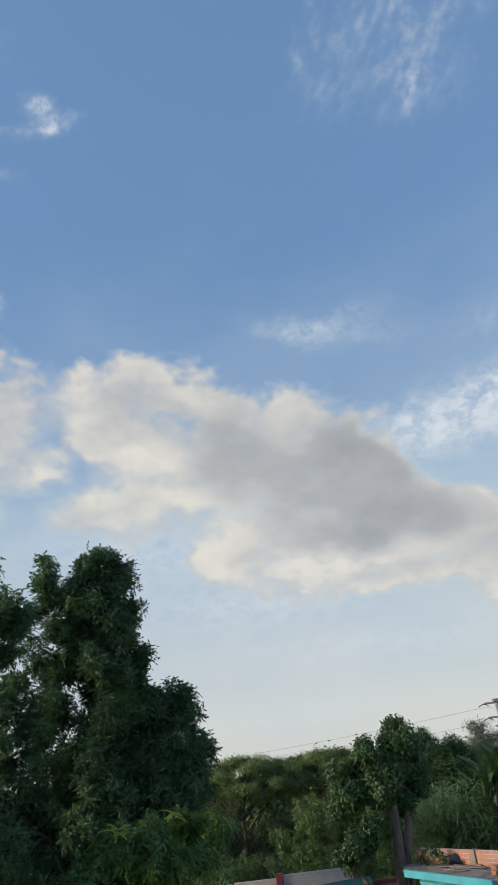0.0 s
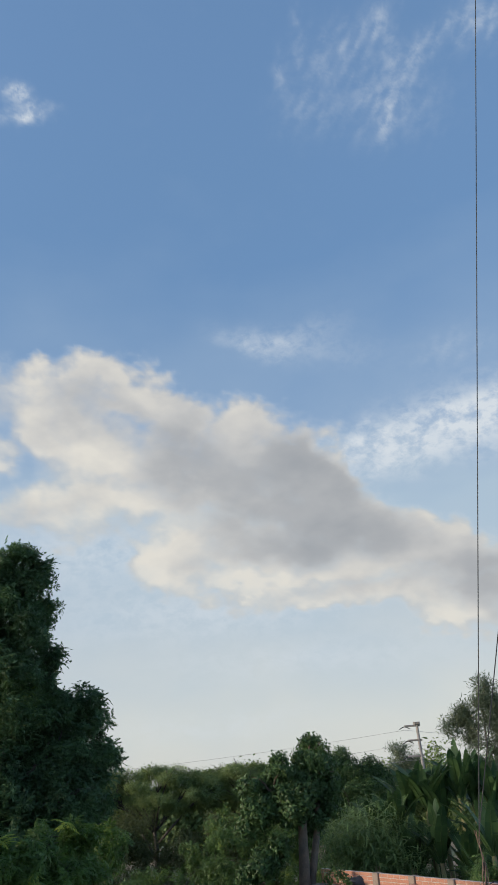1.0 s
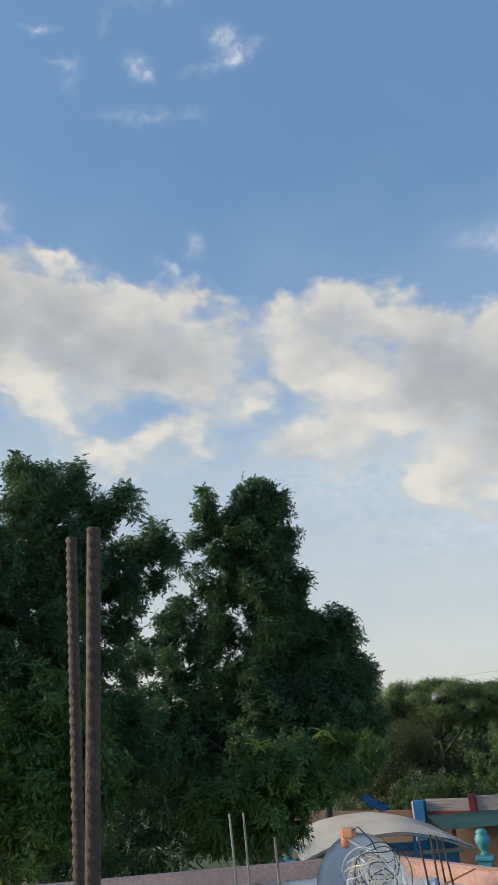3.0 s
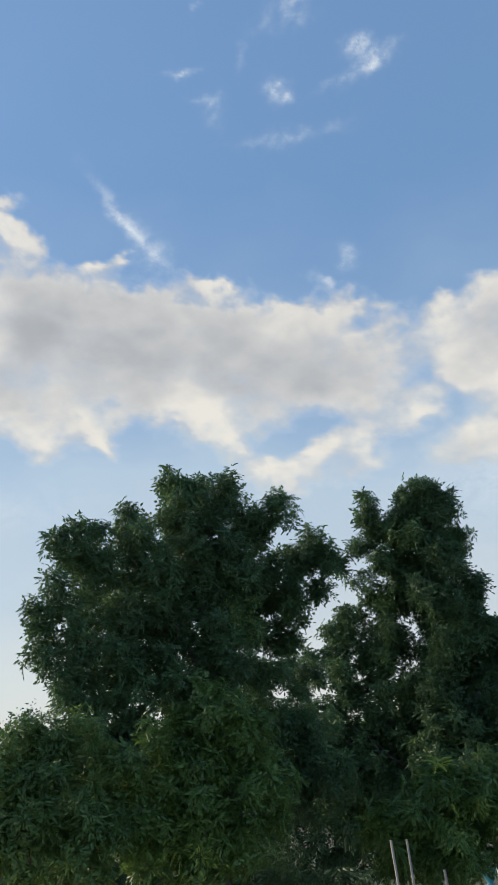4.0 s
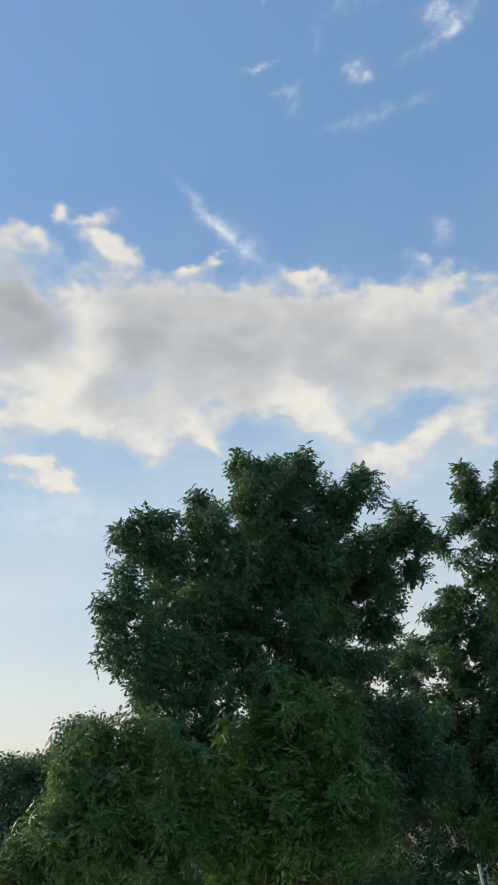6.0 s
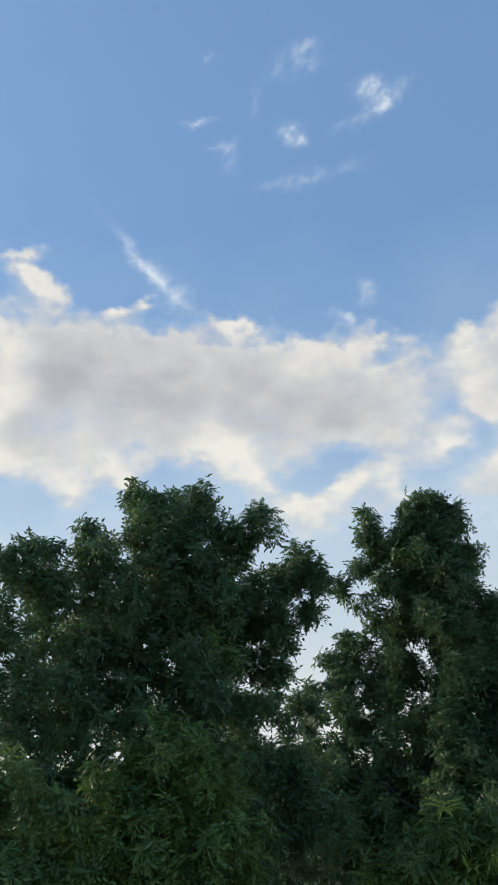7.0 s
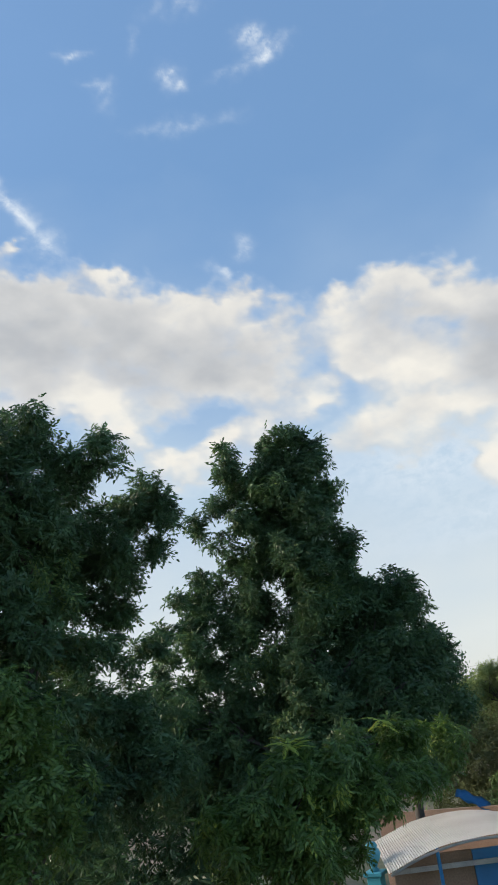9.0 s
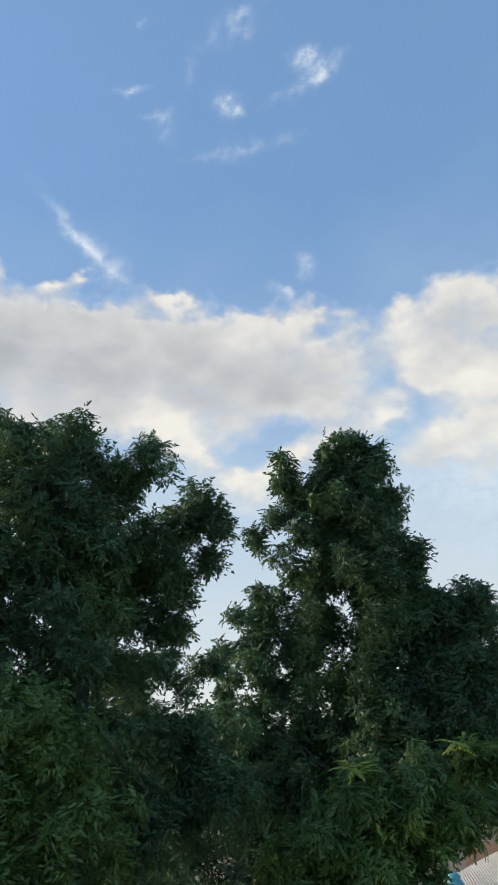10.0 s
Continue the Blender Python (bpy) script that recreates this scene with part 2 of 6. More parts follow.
# ---- sky: clouds on a dome far behind everything ----
def cloud_material():
    m = bpy.data.materials.new("cloud")
    m.use_nodes = True
    n, l = m.node_tree.nodes, m.node_tree.links
    n.remove(n["Principled BSDF"])

    def attr(name):
        a = n.new("ShaderNodeAttribute")
        a.attribute_name = name
        return a.outputs["Fac"]

    def op(kind, a, b=None, c=None):
        x = n.new("ShaderNodeMath")
        x.operation = kind
        for i, v in enumerate((a, b, c)):
            if v is None:
                continue
            if isinstance(v, (int, float)):
                x.inputs[i].default_value = v
            else:
                l.new(v, x.inputs[i])
        return x.outputs[0]

    def span(v, a, b, c=0.0, d=1.0, smooth=True):
        x = n.new("ShaderNodeMapRange")
        x.interpolation_type = "SMOOTHSTEP" if smooth else "LINEAR"
        for i, y in enumerate((a, b, c, d)):
            x.inputs[1 + i].default_value = y
        l.new(v, x.inputs[0])
        return x.outputs[0]

    tc = n.new("ShaderNodeTexCoord")
    unit = n.new("ShaderNodeVectorMath")
    unit.operation = "NORMALIZE"
    l.new(tc.outputs["Object"], unit.inputs[0])

    def fbm(scale, detail, rough, warp=0.0, stretch=(1, 1, 1), shift=(0, 0, 0)):
        mp = n.new("ShaderNodeMapping")
        mp.inputs["Location"].default_value = shift
        mp.inputs["Scale"].default_value = stretch
        l.new(unit.outputs[0], mp.inputs[0])
        x = n.new("ShaderNodeTexNoise")
        x.inputs["Scale"].default_value, x.inputs["Detail"].default_value, x.inputs["Roughness"].default_value, x.inputs["Distortion"].default_value = scale, detail, rough, warp
        l.new(mp.outputs[0], x.inputs["Vector"])
        return x.outputs["Fac"]

    dens, crisp, grey, thin_amount = attr("bulk"), attr("crisp"), attr("grey"), attr("thin")
    soft = fbm(6, 3, 0.45, 0.0, (1, 1, 1.8))
    feather = fbm(30, 4, 0.5, 0.5, (1, 1, 1.25))
    swell, toward = fbm(17, 3, 0.5, 0.3, (1, 1, 1.7)), fbm(17, 3, 0.5, 0.3, (1, 1, 1.7), TOWARD_SUN)
    fibre = fbm(34, 7, 0.6, 0.35, (1.0, 1, 1.6))
    frayed = op("ADD", dens, op("MULTIPLY", op("SUBTRACT", feather, 0.5), op("MULTIPLY_ADD", crisp, 0.3, 0.25)))
    width = op("MULTIPLY_ADD", crisp, -0.12, 0.46)
    body = n.new("ShaderNodeMapRange")
    body.interpolation_type = "SMOOTHSTEP"
    l.new(frayed, body.inputs[0])
    l.new(op("SUBTRACT", 0.47, width), body.inputs[1])
    l.new(op("ADD", 0.47, width), body.inputs[2])
    body.inputs[4].default_value = 0.97
    cover = body.outputs[0]
    thread = fbm(75, 4, 0.55, 0.5, (1.0, 1, 1.3))
    sheet = op("MULTIPLY", thin_amount, span(op("ADD", op("MULTIPLY", fibre, 0.68), op("MULTIPLY", thread, 0.32)), 0.34, 0.62, 0.3, 1.2))
    alpha = op("SUBTRACT", 1.0, op("MULTIPLY", op("SUBTRACT", 1.0, cover), op("SUBTRACT", 1.0, sheet)))
    relief = op("ADD", op("MULTIPLY", op("SUBTRACT", toward, swell), 0.35), op("MULTIPLY", op("SUBTRACT", 0.5, feather), op("MULTIPLY_ADD", crisp, 0.12, 0.04)))
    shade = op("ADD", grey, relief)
    col = n.new("ShaderNodeValToRGB")
    ramp = col.color_ramp
    ramp.elements[0].color = (*CLOUD_TONES[0], 1)
    ramp.elements[1].color = (*CLOUD_TONES[3], 1)
    for at, tone in ((0.3, CLOUD_TONES[1]), (0.6, CLOUD_TONES[2])):
        ramp.elements.new(at).color = (*tone, 1)
    l.new(shade, col.inputs[0])
    pale = n.new("ShaderNodeMixRGB")
    pale.inputs[1].default_value = (*SHEET_TONE, 1)
    l.new(span(cover, 0.0, 0.5), pale.inputs[0])
    l.new(col.outputs[0], pale.inputs[2])
    em = n.new("ShaderNodeEmission")
    em.inputs["Strength"].default_value = 1.0
    l.new(pale.outputs[0], em.inputs["Color"])
    clear = n.new("ShaderNodeBsdfTransparent")
    mx = n.new("ShaderNodeMixShader")
    up = n.new("ShaderNodeSeparateXYZ")
    l.new(unit.outputs[0], up.inputs[0])
    veil = n.new("ShaderNodeEmission")
    drift = op("MULTIPLY_ADD", op("SUBTRACT", soft, 0.5), 0.2, up.outputs[2])
    air = n.new("ShaderNodeValToRGB")
    for e, (at, tone) in zip((air.color_ramp.elements[0], air.color_ramp.elements[1]), (HAZE[0], HAZE[-1])):
        e.position, e.color = at, (*tone, 1)
    for at, tone in HAZE[1:-1]:
        air.color_ramp.elements.new(at).color = (*tone, 1)
    l.new(drift, air.inputs[0])
    l.new(air.outputs[0], veil.inputs["Color"])
    low = n.new("ShaderNodeMixShader")
    l.new(op("MULTIPLY_ADD", span(drift, 0.25, 1.6, 1.0, 0.0), 0.94, op("MULTIPLY", span(cover, 0.0, 0.7), 0.08)), low.inputs[0])
    l.new(clear.outputs[0], low.inputs[1])
    l.new(veil.outputs[0], low.inputs[2])
    l.new(alpha, mx.inputs[0])
    l.new(low.outputs[0], mx.inputs[1])
    l.new(em.outputs[0], mx.inputs[2])
    l.new(mx.outputs[0], n["Material Output"].inputs["Surface"])
    m.cycles.emission_sampling = "NONE"
    return m


CLOUD_TONES = ((0.328, 0.316, 0.288), (0.244, 0.244, 0.241), (0.186, 0.192, 0.199), (0.14, 0.15, 0.163))
SHEET_TONE = (0.285, 0.31, 0.335)
HAZE = ((0.03, (0.268, 0.276, 0.268)), (0.2, (0.205, 0.24, 0.268)), (0.31, (0.18, 0.228, 0.272)), (0.43, (0.113, 0.166, 0.24)), (0.65, (0.06, 0.115, 0.202)))
TOWARD_SUN = (-0.35, -0.15, 0.2)
DOME_R, STEP = 4200.0, 0.18
dome_az, dome_el = np.meshgrid(np.arange(-42, 80.01, STEP), np.arange(-2, 60.01, STEP))


def lattice(x, y, seed):
    """Smooth value noise in -1..1."""
    rng = np.random.RandomState(seed)
    g = rng.uniform(-1, 1, (256, 256))
    xi, yi = np.floor(x).astype(int), np.floor(y).astype(int)
    fx, fy = x - xi, y - yi
    fx, fy = fx * fx * fx * (fx * (fx * 6 - 15) + 10), fy * fy * fy * (fy * (fy * 6 - 15) + 10)

    def at(i, j):
        return g[(xi + i) % 256, (yi + j) % 256]

    return (at(0, 0) * (1 - fx) + at(1, 0) * fx) * (1 - fy) + (at(0, 1) * (1 - fx) + at(1, 1) * fx) * fy


def ruffle(size, seed, octaves=5, rough=0.55, squash=1.35):
    """Several octaves of noise over the dome; size: degrees of the broadest."""
    x, y = dome_az * 0.85 / size, dome_el * squash / size
    out, amp = np.zeros_like(dome_az), 1.0
    for k in range(octaves):
        c, sn = math.cos(0.7 * k), math.sin(0.7 * k)
        out += amp * lattice(x * c - y * sn + 13.7 * k, x * sn + y * c + 7.1 * k, seed + k)
        x, y, amp = x * 2.03, y * 2.03, amp * rough
    return out


def drawn_out(size, seed, tilt, octaves=4, stretch=2.6):
    """Noise drawn out along one slope, as wind combs a cloud."""
    c, sn = math.cos(radians(tilt)), math.sin(radians(tilt))
    x, y = -dome_az * 0.85, dome_el
    u, v = (x * c + y * sn) / (size * stretch), (y * c - x * sn) / size
    out, amp = np.zeros_like(dome_az), 1.0
    for k in range(octaves):
        out += amp * lattice(u + 3.3 * k, v + 5.9 * k, seed + k)
        u, v, amp = u * 2.1, v * 2.1, amp * 0.5
    return out


warp_az, warp_el = ruffle(5.0, 11) * 1.1, ruffle(5.0, 31) * 0.9
fine_az, fine_el = ruffle(1.3, 151, 3) * 0.8, ruffle(1.3, 171, 3) * 0.8
FIBRE_BROAD = np.clip(0.5 + 0.55 * ruffle(3.5, 111, 4, 0.55, 2.2), 0, 1)
FIBRE_FINE = np.clip(0.5 + 0.9 * drawn_out(0.45, 131, 38, 3), 0, 1.3)
depth, greyness, thin = np.zeros_like(dome_az), np.zeros_like(dome_az), np.zeros_like(dome_az)


def puff(az, el, wide, high, tilt, amount, grey, bulk=1.0):
    """One soft lump of cloud: degrees left of +y and up, half sizes, tilt, thickness, grey core."""
    global depth, greyness
    size = min(1.0, 0.5 * (wide + high) / 2.2)
    dx, dy = -(dome_az - az) * math.cos(radians(el)) + warp_az * size + fine_az * 0.45, dome_el - el + warp_el * size + fine_el * 0.45
    if max(wide, high) < 2.0:
        amount *= 0.92
    c, s = math.cos(radians(tilt)), math.sin(radians(tilt))
    q = ((dx * c + dy * s) / wide) ** 2 + ((dy * c - dx * s) / high) ** 2
    g = amount * np.exp(-1.08 * q ** 1.08)
    depth = 1 - (1 - depth) * (1 - bulk * g)
    greyness = greyness * (1 - g) + grey * g


def fold(az, el, wide, high, tilt, amount, grey):
    """A lit or shaded fold on the face of a cloud, adding little to its bulk."""
    puff(az, el, wide, high, tilt, 0.9 * amount, grey, 0.35)


def streak(az, el, wide, high, tilt, amount):
    """One thin fibrous veil of high cloud."""
    global thin
    size = min(1.0, 0.5 * (wide + high) / 3.0)
    dx, dy = -(dome_az - az) * math.cos(radians(el)) + warp_az * 0.35 * size + fine_az * 0.3, dome_el - el + warp_el * 0.3 * size + fine_el * 0.3
    c, s = math.cos(radians(tilt)), math.sin(radians(tilt))
    q = ((dx * c + dy * s) / wide) ** 2 + ((dy * c - dx * s) / high) ** 2
    fibre = FIBRE_BROAD if wide > 2.5 else FIBRE_FINE
    share = 0.3 if wide > 2.5 else 0.65
    thin = 1 - (1 - thin) * (1 - amount * np.exp(-0.8 * q) * (1 - share + share * fibre))


# broad bank with a grey body, cream patches and long bright folds
puff(16.1, 30.3, 1.13, 0.91, -47, 0.75, 0.15)
puff(16.8, 28.4, 1.40, 1.04, 5, 0.6, 0.3)
puff(13.6, 28.2, 2.88, 1.90, 3, 0.9, 0.35)
puff(11.8, 30.4, 1.86, 1.27, -18, 0.8, 0.15)
puff(8.6, 29.6, 2.53, 1.50, -19, 0.85, 0.25)
puff(8.4, 27.7, 2.98, 1.29, 1, 0.95, 0.6)
puff(5.2, 28.8, 2.14, 1.73, -36, 0.9, 0.25)
puff(4.0, 26.6, 2.38, 2.17, -42, 0.95, 0.5)
puff(12.1, 25.7, 3.75, 1.70, -18, 0.95, 0.35)
puff(15.7, 25.7, 2.03, 1.17, -27, 0.9, 0.1)
puff(14.7, 23.9, 2.47, 1.67, -28, 0.8, 0.25)
puff(4.6, 23.6, 3.89, 2.61, -1, 0.97, 0.65)
puff(-1.0, 22.5, 4.80, 2.40, -4, 0.97, 0.7)
puff(-6.3, 23.0, 3.48, 2.40, -36, 0.95, 0.75)
puff(-9.3, 20.5, 3.86, 2.38, -47, 0.95, 0.8)
puff(-1.2, 25.1, 2.40, 1.66, -4, 0.85, 0.35)
puff(-2.7, 26.1, 2.18, 1.53, -4, 0.85, 0.2)
puff(10.2, 23.4, 2.95, 1.50, 1, 0.95, 0)
puff(3.3, 20.3, 5.20, 1.52, -2, 0.95, 0.45)
puff(-3.2, 19.7, 5.22, 1.52, -4, 0.95, 0.6)
puff(-8.5, 18.0, 5.56, 1.72, -21, 0.95, 0.75)
puff(14.1, 20.1, 3.67, 1.68, 1, 0.7, 0.3)
puff(9.7, 20.6, 4.63, 1.20, 0, 0.9, 0.1)
puff(13.1, 18.5, 6.55, 1.68, 1, 0.5, 0.5)
puff(-0.7, 16.9, 3.46, 1.72, -4, 0.95, 0.5)
puff(-6.0, 16.0, 4.74, 1.71, -0, 0.95, 0.75)
puff(-12.9, 17.1, 4.16, 1.92, -28, 0.95, 0.65)
puff(4.8, 15.4, 2.99, 1.48, -2, 0.7, 0.3)
puff(4.3, 17.1, 2.36, 1.92, -2, 0.9, 0.1)
puff(-3.4, 17.5, 1.73, 0.69, -4, 0.7, 0.1)
puff(-1.0, 14.9, 3.88, 0.94, 4, 0.9, 0.55)
puff(-16.7, 16.3, 2.83, 1.47, -34, 0.85, 0.3)
puff(-17.1, 14.0, 4.82, 1.65, -8, 0.95, 0.75)
puff(-10.4, 12.5, 6.29, 1.16, -1, 0.85, 0.6)
puff(-17.5, 11.7, 3.56, 1.42, -7, 0.9, 0.65)
puff(-6.7, 14.1, 5.56, 0.76, 7, 0.85, 0.1)
puff(-12.5, 14.8, 4.61, 0.84, 5, 0.85, 0.2)
puff(-1.3, 13.5, 2.57, 0.59, -4, 0.7, 0.1)
puff(-12.4, 11.2, 4.93, 1.03, -6, 0.6, 0.45)
puff(-4.8, 12.3, 5.96, 1.05, -5, 0.4, 0.35)
puff(-18.7, 9.7, 1.94, 1.19, -7, 0.7, 0.7)
puff(-15.8, 10.0, 2.19, 0.72, -6, 0.85, 0)
puff(-23.2, 11.9, 4.10, 2.77, -9, 0.9, 0.7)
# bright folds and lit lumps along the bank
fold(-0.7, 19.4, 7.06, 1.69, -16, 0.60, 0.62)
fold(-0.8, 22.7, 6.62, 1.90, -15, 0.60, 0.55)
fold(10.0, 22.9, 2.17, 1.27, 14, 0.80, 0)
fold(14.8, 29.7, 1.82, 0.84, 27, 0.80, 0)
fold(6.3, 28.6, 3.04, 0.76, -33, 0.75, 0.02)
fold(-1.7, 25.6, 2.24, 0.93, 20, 0.75, 0.05)
fold(4.5, 16.0, 2.53, 1.18, 20, 0.80, 0)
fold(-3.1, 13.9, 4.03, 0.59, 6, 0.90, 0)
fold(23.7, 32.0, 2.43, 0.59, -36, 0.75, 0.05)
fold(28.1, 20.8, 1.50, 0.93, 2, 0.70, 0)
fold(20.4, 22.3, 2.57, 0.84, 14, 0.65, 0.05)
# torn cloud, dark to the left, with a bright rim and ragged wisps
puff(61.4, 32.1, 2.77, 3.66, 6, 0.95, 0.8)
puff(60.3, 29.8, 3.21, 2.89, 5, 0.95, 0.78)
puff(65.8, 30.1, 3.42, 4.41, 8, 0.95, 0.78)
puff(60.8, 37.0, 1.90, 1.42, -24, 0.75, 0.4)
puff(58.1, 39.4, 0.95, 0.89, -36, 0.8, 0.1)
puff(55.0, 38.9, 1.82, 0.79, 4, 0.75, 0.25)
puff(54.2, 37.1, 2.00, 0.91, -33, 0.7, 0.3)
puff(52.2, 35.9, 1.64, 1.04, -19, 0.8, 0.15)
puff(50.2, 32.6, 3.82, 2.31, -0, 0.95, 0.5)
puff(55.7, 33.3, 1.89, 1.62, 61, 0.9, 0.05)
puff(54.9, 30.9, 2.29, 2.94, 2, 0.95, 0.05)
puff(55.1, 27.9, 2.96, 2.10, 32, 0.95, 0.05)
puff(58.8, 26.9, 3.28, 1.67, 13, 0.9, 0.1)
puff(50.6, 28.8, 3.21, 2.36, -1, 0.97, 0.8)
puff(60.9, 23.9, 2.40, 2.09, 3, 0.8, 0.4)
puff(54.6, 25.3, 2.52, 1.71, 1, 0.9, 0.7)
puff(58.3, 25.3, 2.46, 1.69, 2, 0.9, 0.05)
puff(56.0, 23.6, 2.92, 1.71, 1, 0.85, 0.15)
puff(51.8, 24.1, 3.85, 2.16, -1, 0.85, 0.4)
puff(59.9, 20.1, 2.84, 1.17, -14, 0.85, 0.1)
puff(57.7, 19.3, 2.49, 0.92, -25, 0.8, 0.1)
puff(51.2, 21.9, 1.94, 1.29, -41, 0.7, 0.3)
puff(47.1, 24.8, 2.61, 2.18, -2, 0.9, 0.25)
puff(45.3, 22.6, 3.05, 0.79, -33, 0.75, 0.15)
puff(46.5, 35.3, 1.70, 0.75, 13, 0.8, 0.15)
puff(44.1, 35.8, 1.06, 0.50, -3, 0.7, 0.1)
puff(44.7, 31.6, 4.74, 2.56, -3, 0.95, 0.45)
puff(44.0, 28.2, 4.78, 2.60, -4, 0.97, 0.6)
puff(38.5, 32.1, 3.86, 1.70, 3, 0.95, 0.45)
puff(35.9, 34.3, 2.12, 0.91, -13, 0.85, 0.15)
puff(38.9, 28.7, 5.20, 2.59, -6, 0.97, 0.5)
puff(33.7, 30.7, 4.25, 1.91, -9, 0.95, 0.4)
puff(33.1, 28.0, 5.11, 2.57, -9, 0.97, 0.55)
puff(29.0, 29.5, 3.74, 2.10, -11, 0.95, 0.4)
puff(26.8, 30.8, 2.44, 1.25, -3, 0.85, 0.3)
puff(23.1, 28.0, 3.18, 2.88, -14, 0.85, 0.45)
puff(27.2, 26.2, 4.94, 2.11, -11, 0.95, 0.6)
puff(23.0, 24.5, 3.17, 2.07, -13, 0.8, 0.5)
puff(24.3, 31.2, 1.77, 1.24, 17, 0.9, 0.1)
puff(42.2, 25.4, 3.49, 1.74, -5, 0.9, 0.5)
puff(31.8, 24.3, 2.54, 1.29, -9, 0.7, 0.5)
puff(37.9, 25.1, 2.61, 1.09, -6, 0.9, 0.15)
puff(36.2, 23.6, 2.82, 1.65, -42, 0.95, 0)
puff(34.1, 21.6, 1.72, 1.08, -38, 0.8, 0.05)
puff(29.0, 31.7, 1.66, 0.50, -17, 0.5, 0.3)
puff(31.9, 32.1, 1.26, 0.42, -10, 0.4, 0.4)
puff(33.0, 22.8, 1.71, 0.86, -8, 0.4, 0.4)
# its lit rims and cream underside
fold(60.3, 30.3, 2.36, 2.95, -42, 0.75, 0.85)
fold(55.8, 39.0, 2.19, 0.68, -14, 0.80, 0.05)
fold(53.5, 36.2, 2.76, 0.76, -30, 0.80, 0)
fold(54.9, 31.4, 2.82, 1.35, -66, 0.85, 0)
fold(57.1, 26.3, 2.96, 1.01, 20, 0.85, 0)
fold(58.8, 19.1, 3.09, 0.76, -13, 0.85, 0.02)
fold(51.8, 21.4, 2.78, 0.93, -15, 0.60, 0.1)
fold(37.1, 23.1, 2.46, 1.43, -28, 0.85, 0)
fold(50.5, 27.7, 1.80, 1.69, -30, 0.60, 0.55)
fold(45.0, 34.8, 2.00, 0.68, 24, 0.70, 0.05)
fold(35.2, 34.3, 1.80, 0.59, -15, 0.70, 0.05)
fold(27.7, 31.4, 3.46, 0.59, -6, 0.70, 0.08)
fold(28.2, 19.6, 1.66, 1.10, -33, 0.70, 0)
# loose wisps between the two
puff(29.5, 18.8, 2.51, 1.27, 12, 0.72, 0.1)
puff(31.1, 19.9, 1.27, 1.07, -49, 0.7, 0.1)
puff(27.4, 20.6, 2.26, 1.18, 5, 0.72, 0.1)
puff(23.7, 21.3, 2.40, 1.25, 14, 0.78, 0.15)
puff(26.5, 18.3, 3.27, 1.25, 11, 0.5, 0.3)
puff(23.3, 19.5, 1.58, 1.25, -11, 0.6, 0.2)
puff(19.7, 22.4, 1.74, 0.96, 18, 0.7, 0.1)
puff(18.2, 24.0, 1.04, 0.65, 7, 0.6, 0.1)
puff(20.7, 28.0, 1.72, 2.13, -1, 0.35, 0.4)
puff(32.6, 19.4, 2.02, 1.05, 2, 0.6, 0.2)
# high thin sheets and cloudlets
streak(-11.5, 23.3, 2.35, 1.47, 7, 0.8)
streak(-15.3, 23.6, 2.93, 1.71, 7, 0.93)
streak(-19.1, 24.1, 3.04, 1.85, 3, 0.95)
streak(-22.6, 24.0, 2.94, 1.82, -0, 0.95)
streak(-26.1, 24.1, 3.38, 1.87, -4, 0.9)
streak(-18.2, 22.3, 4.49, 0.84, -0, 0.7)
streak(-8.3, 23.7, 2.16, 0.78, 3, 0.5)
streak(-13.2, 21.8, 2.54, 0.95, -3, 0.6)
streak(-4.8, 32.0, 2.81, 0.69, -15, 0.42)
streak(-3.0, 31.7, 1.73, 0.60, -24, 0.35)
streak(-7.9, 32.4, 2.57, 0.94, 8, 0.22)
streak(-10.7, 30.8, 3.42, 1.07, -9, 0.12)
streak(-20.3, 29.6, 2.40, 1.04, 7, 0.15)
streak(-10.6, 52.4, 0.30, 2.02, -6, 0.18)
streak(-8.6, 50.6, 0.47, 1.05, 0, 0.22)
streak(-15.0, 51.2, 1.91, 1.36, -14, 0.22)
streak(-19.7, 52.4, 0.75, 1.28, -35, 0.29)
streak(-20.5, 49.5, 0.58, 2.13, 1, 0.23)
streak(-22.2, 49.3, 0.46, 1.00, -46, 0.29)
streak(-18.6, 46.2, 0.47, 1.08, -16, 0.3)
streak(-17.5, 47.5, 1.16, 1.78, -15, 0.25)
streak(-24.8, 49.9, 1.68, 0.90, 13, 0.23)
streak(-28.3, 50.0, 1.35, 0.86, -6, 0.20)
streak(-11.8, 48.4, 1.97, 1.79, -11, 0.15)
streak(-20.8, 46.9, 2.29, 1.77, -18, 0.15)
streak(-29.4, 50.0, 1.41, 1.28, -25, 0.23)
streak(11.4, 16.8, 8.27, 1.89, -0, 0.35)
streak(1.4, 11.5, 10.61, 1.45, 2, 0.3)
streak(-11.9, 8.0, 10.19, 1.19, -0, 0.2)
streak(3.2, 12.1, 8.46, 1.48, -1, 0.3)
streak(-3.4, 8.2, 7.19, 1.21, 2, 0.25)
streak(10.4, 15.5, 5.22, 1.95, -5, 0.25)
streak(1.4, 3.9, 6.47, 0.71, 0, 0.25)
streak(57.2, 16.8, 8.22, 1.68, -0, 0.35)
streak(59.4, 10.7, 5.90, 1.21, 4, 0.3)
streak(19.4, 48.6, 0.78, 0.49, 1, 0.8)
streak(17.8, 47.7, 0.96, 0.44, 15, 0.85)
streak(18.8, 47.4, 0.70, 0.36, 11, 0.6)
streak(21.8, 46.7, 1.26, 0.26, 13, 0.3)
streak(28.3, 47.0, 0.63, 0.57, -38, 0.65)
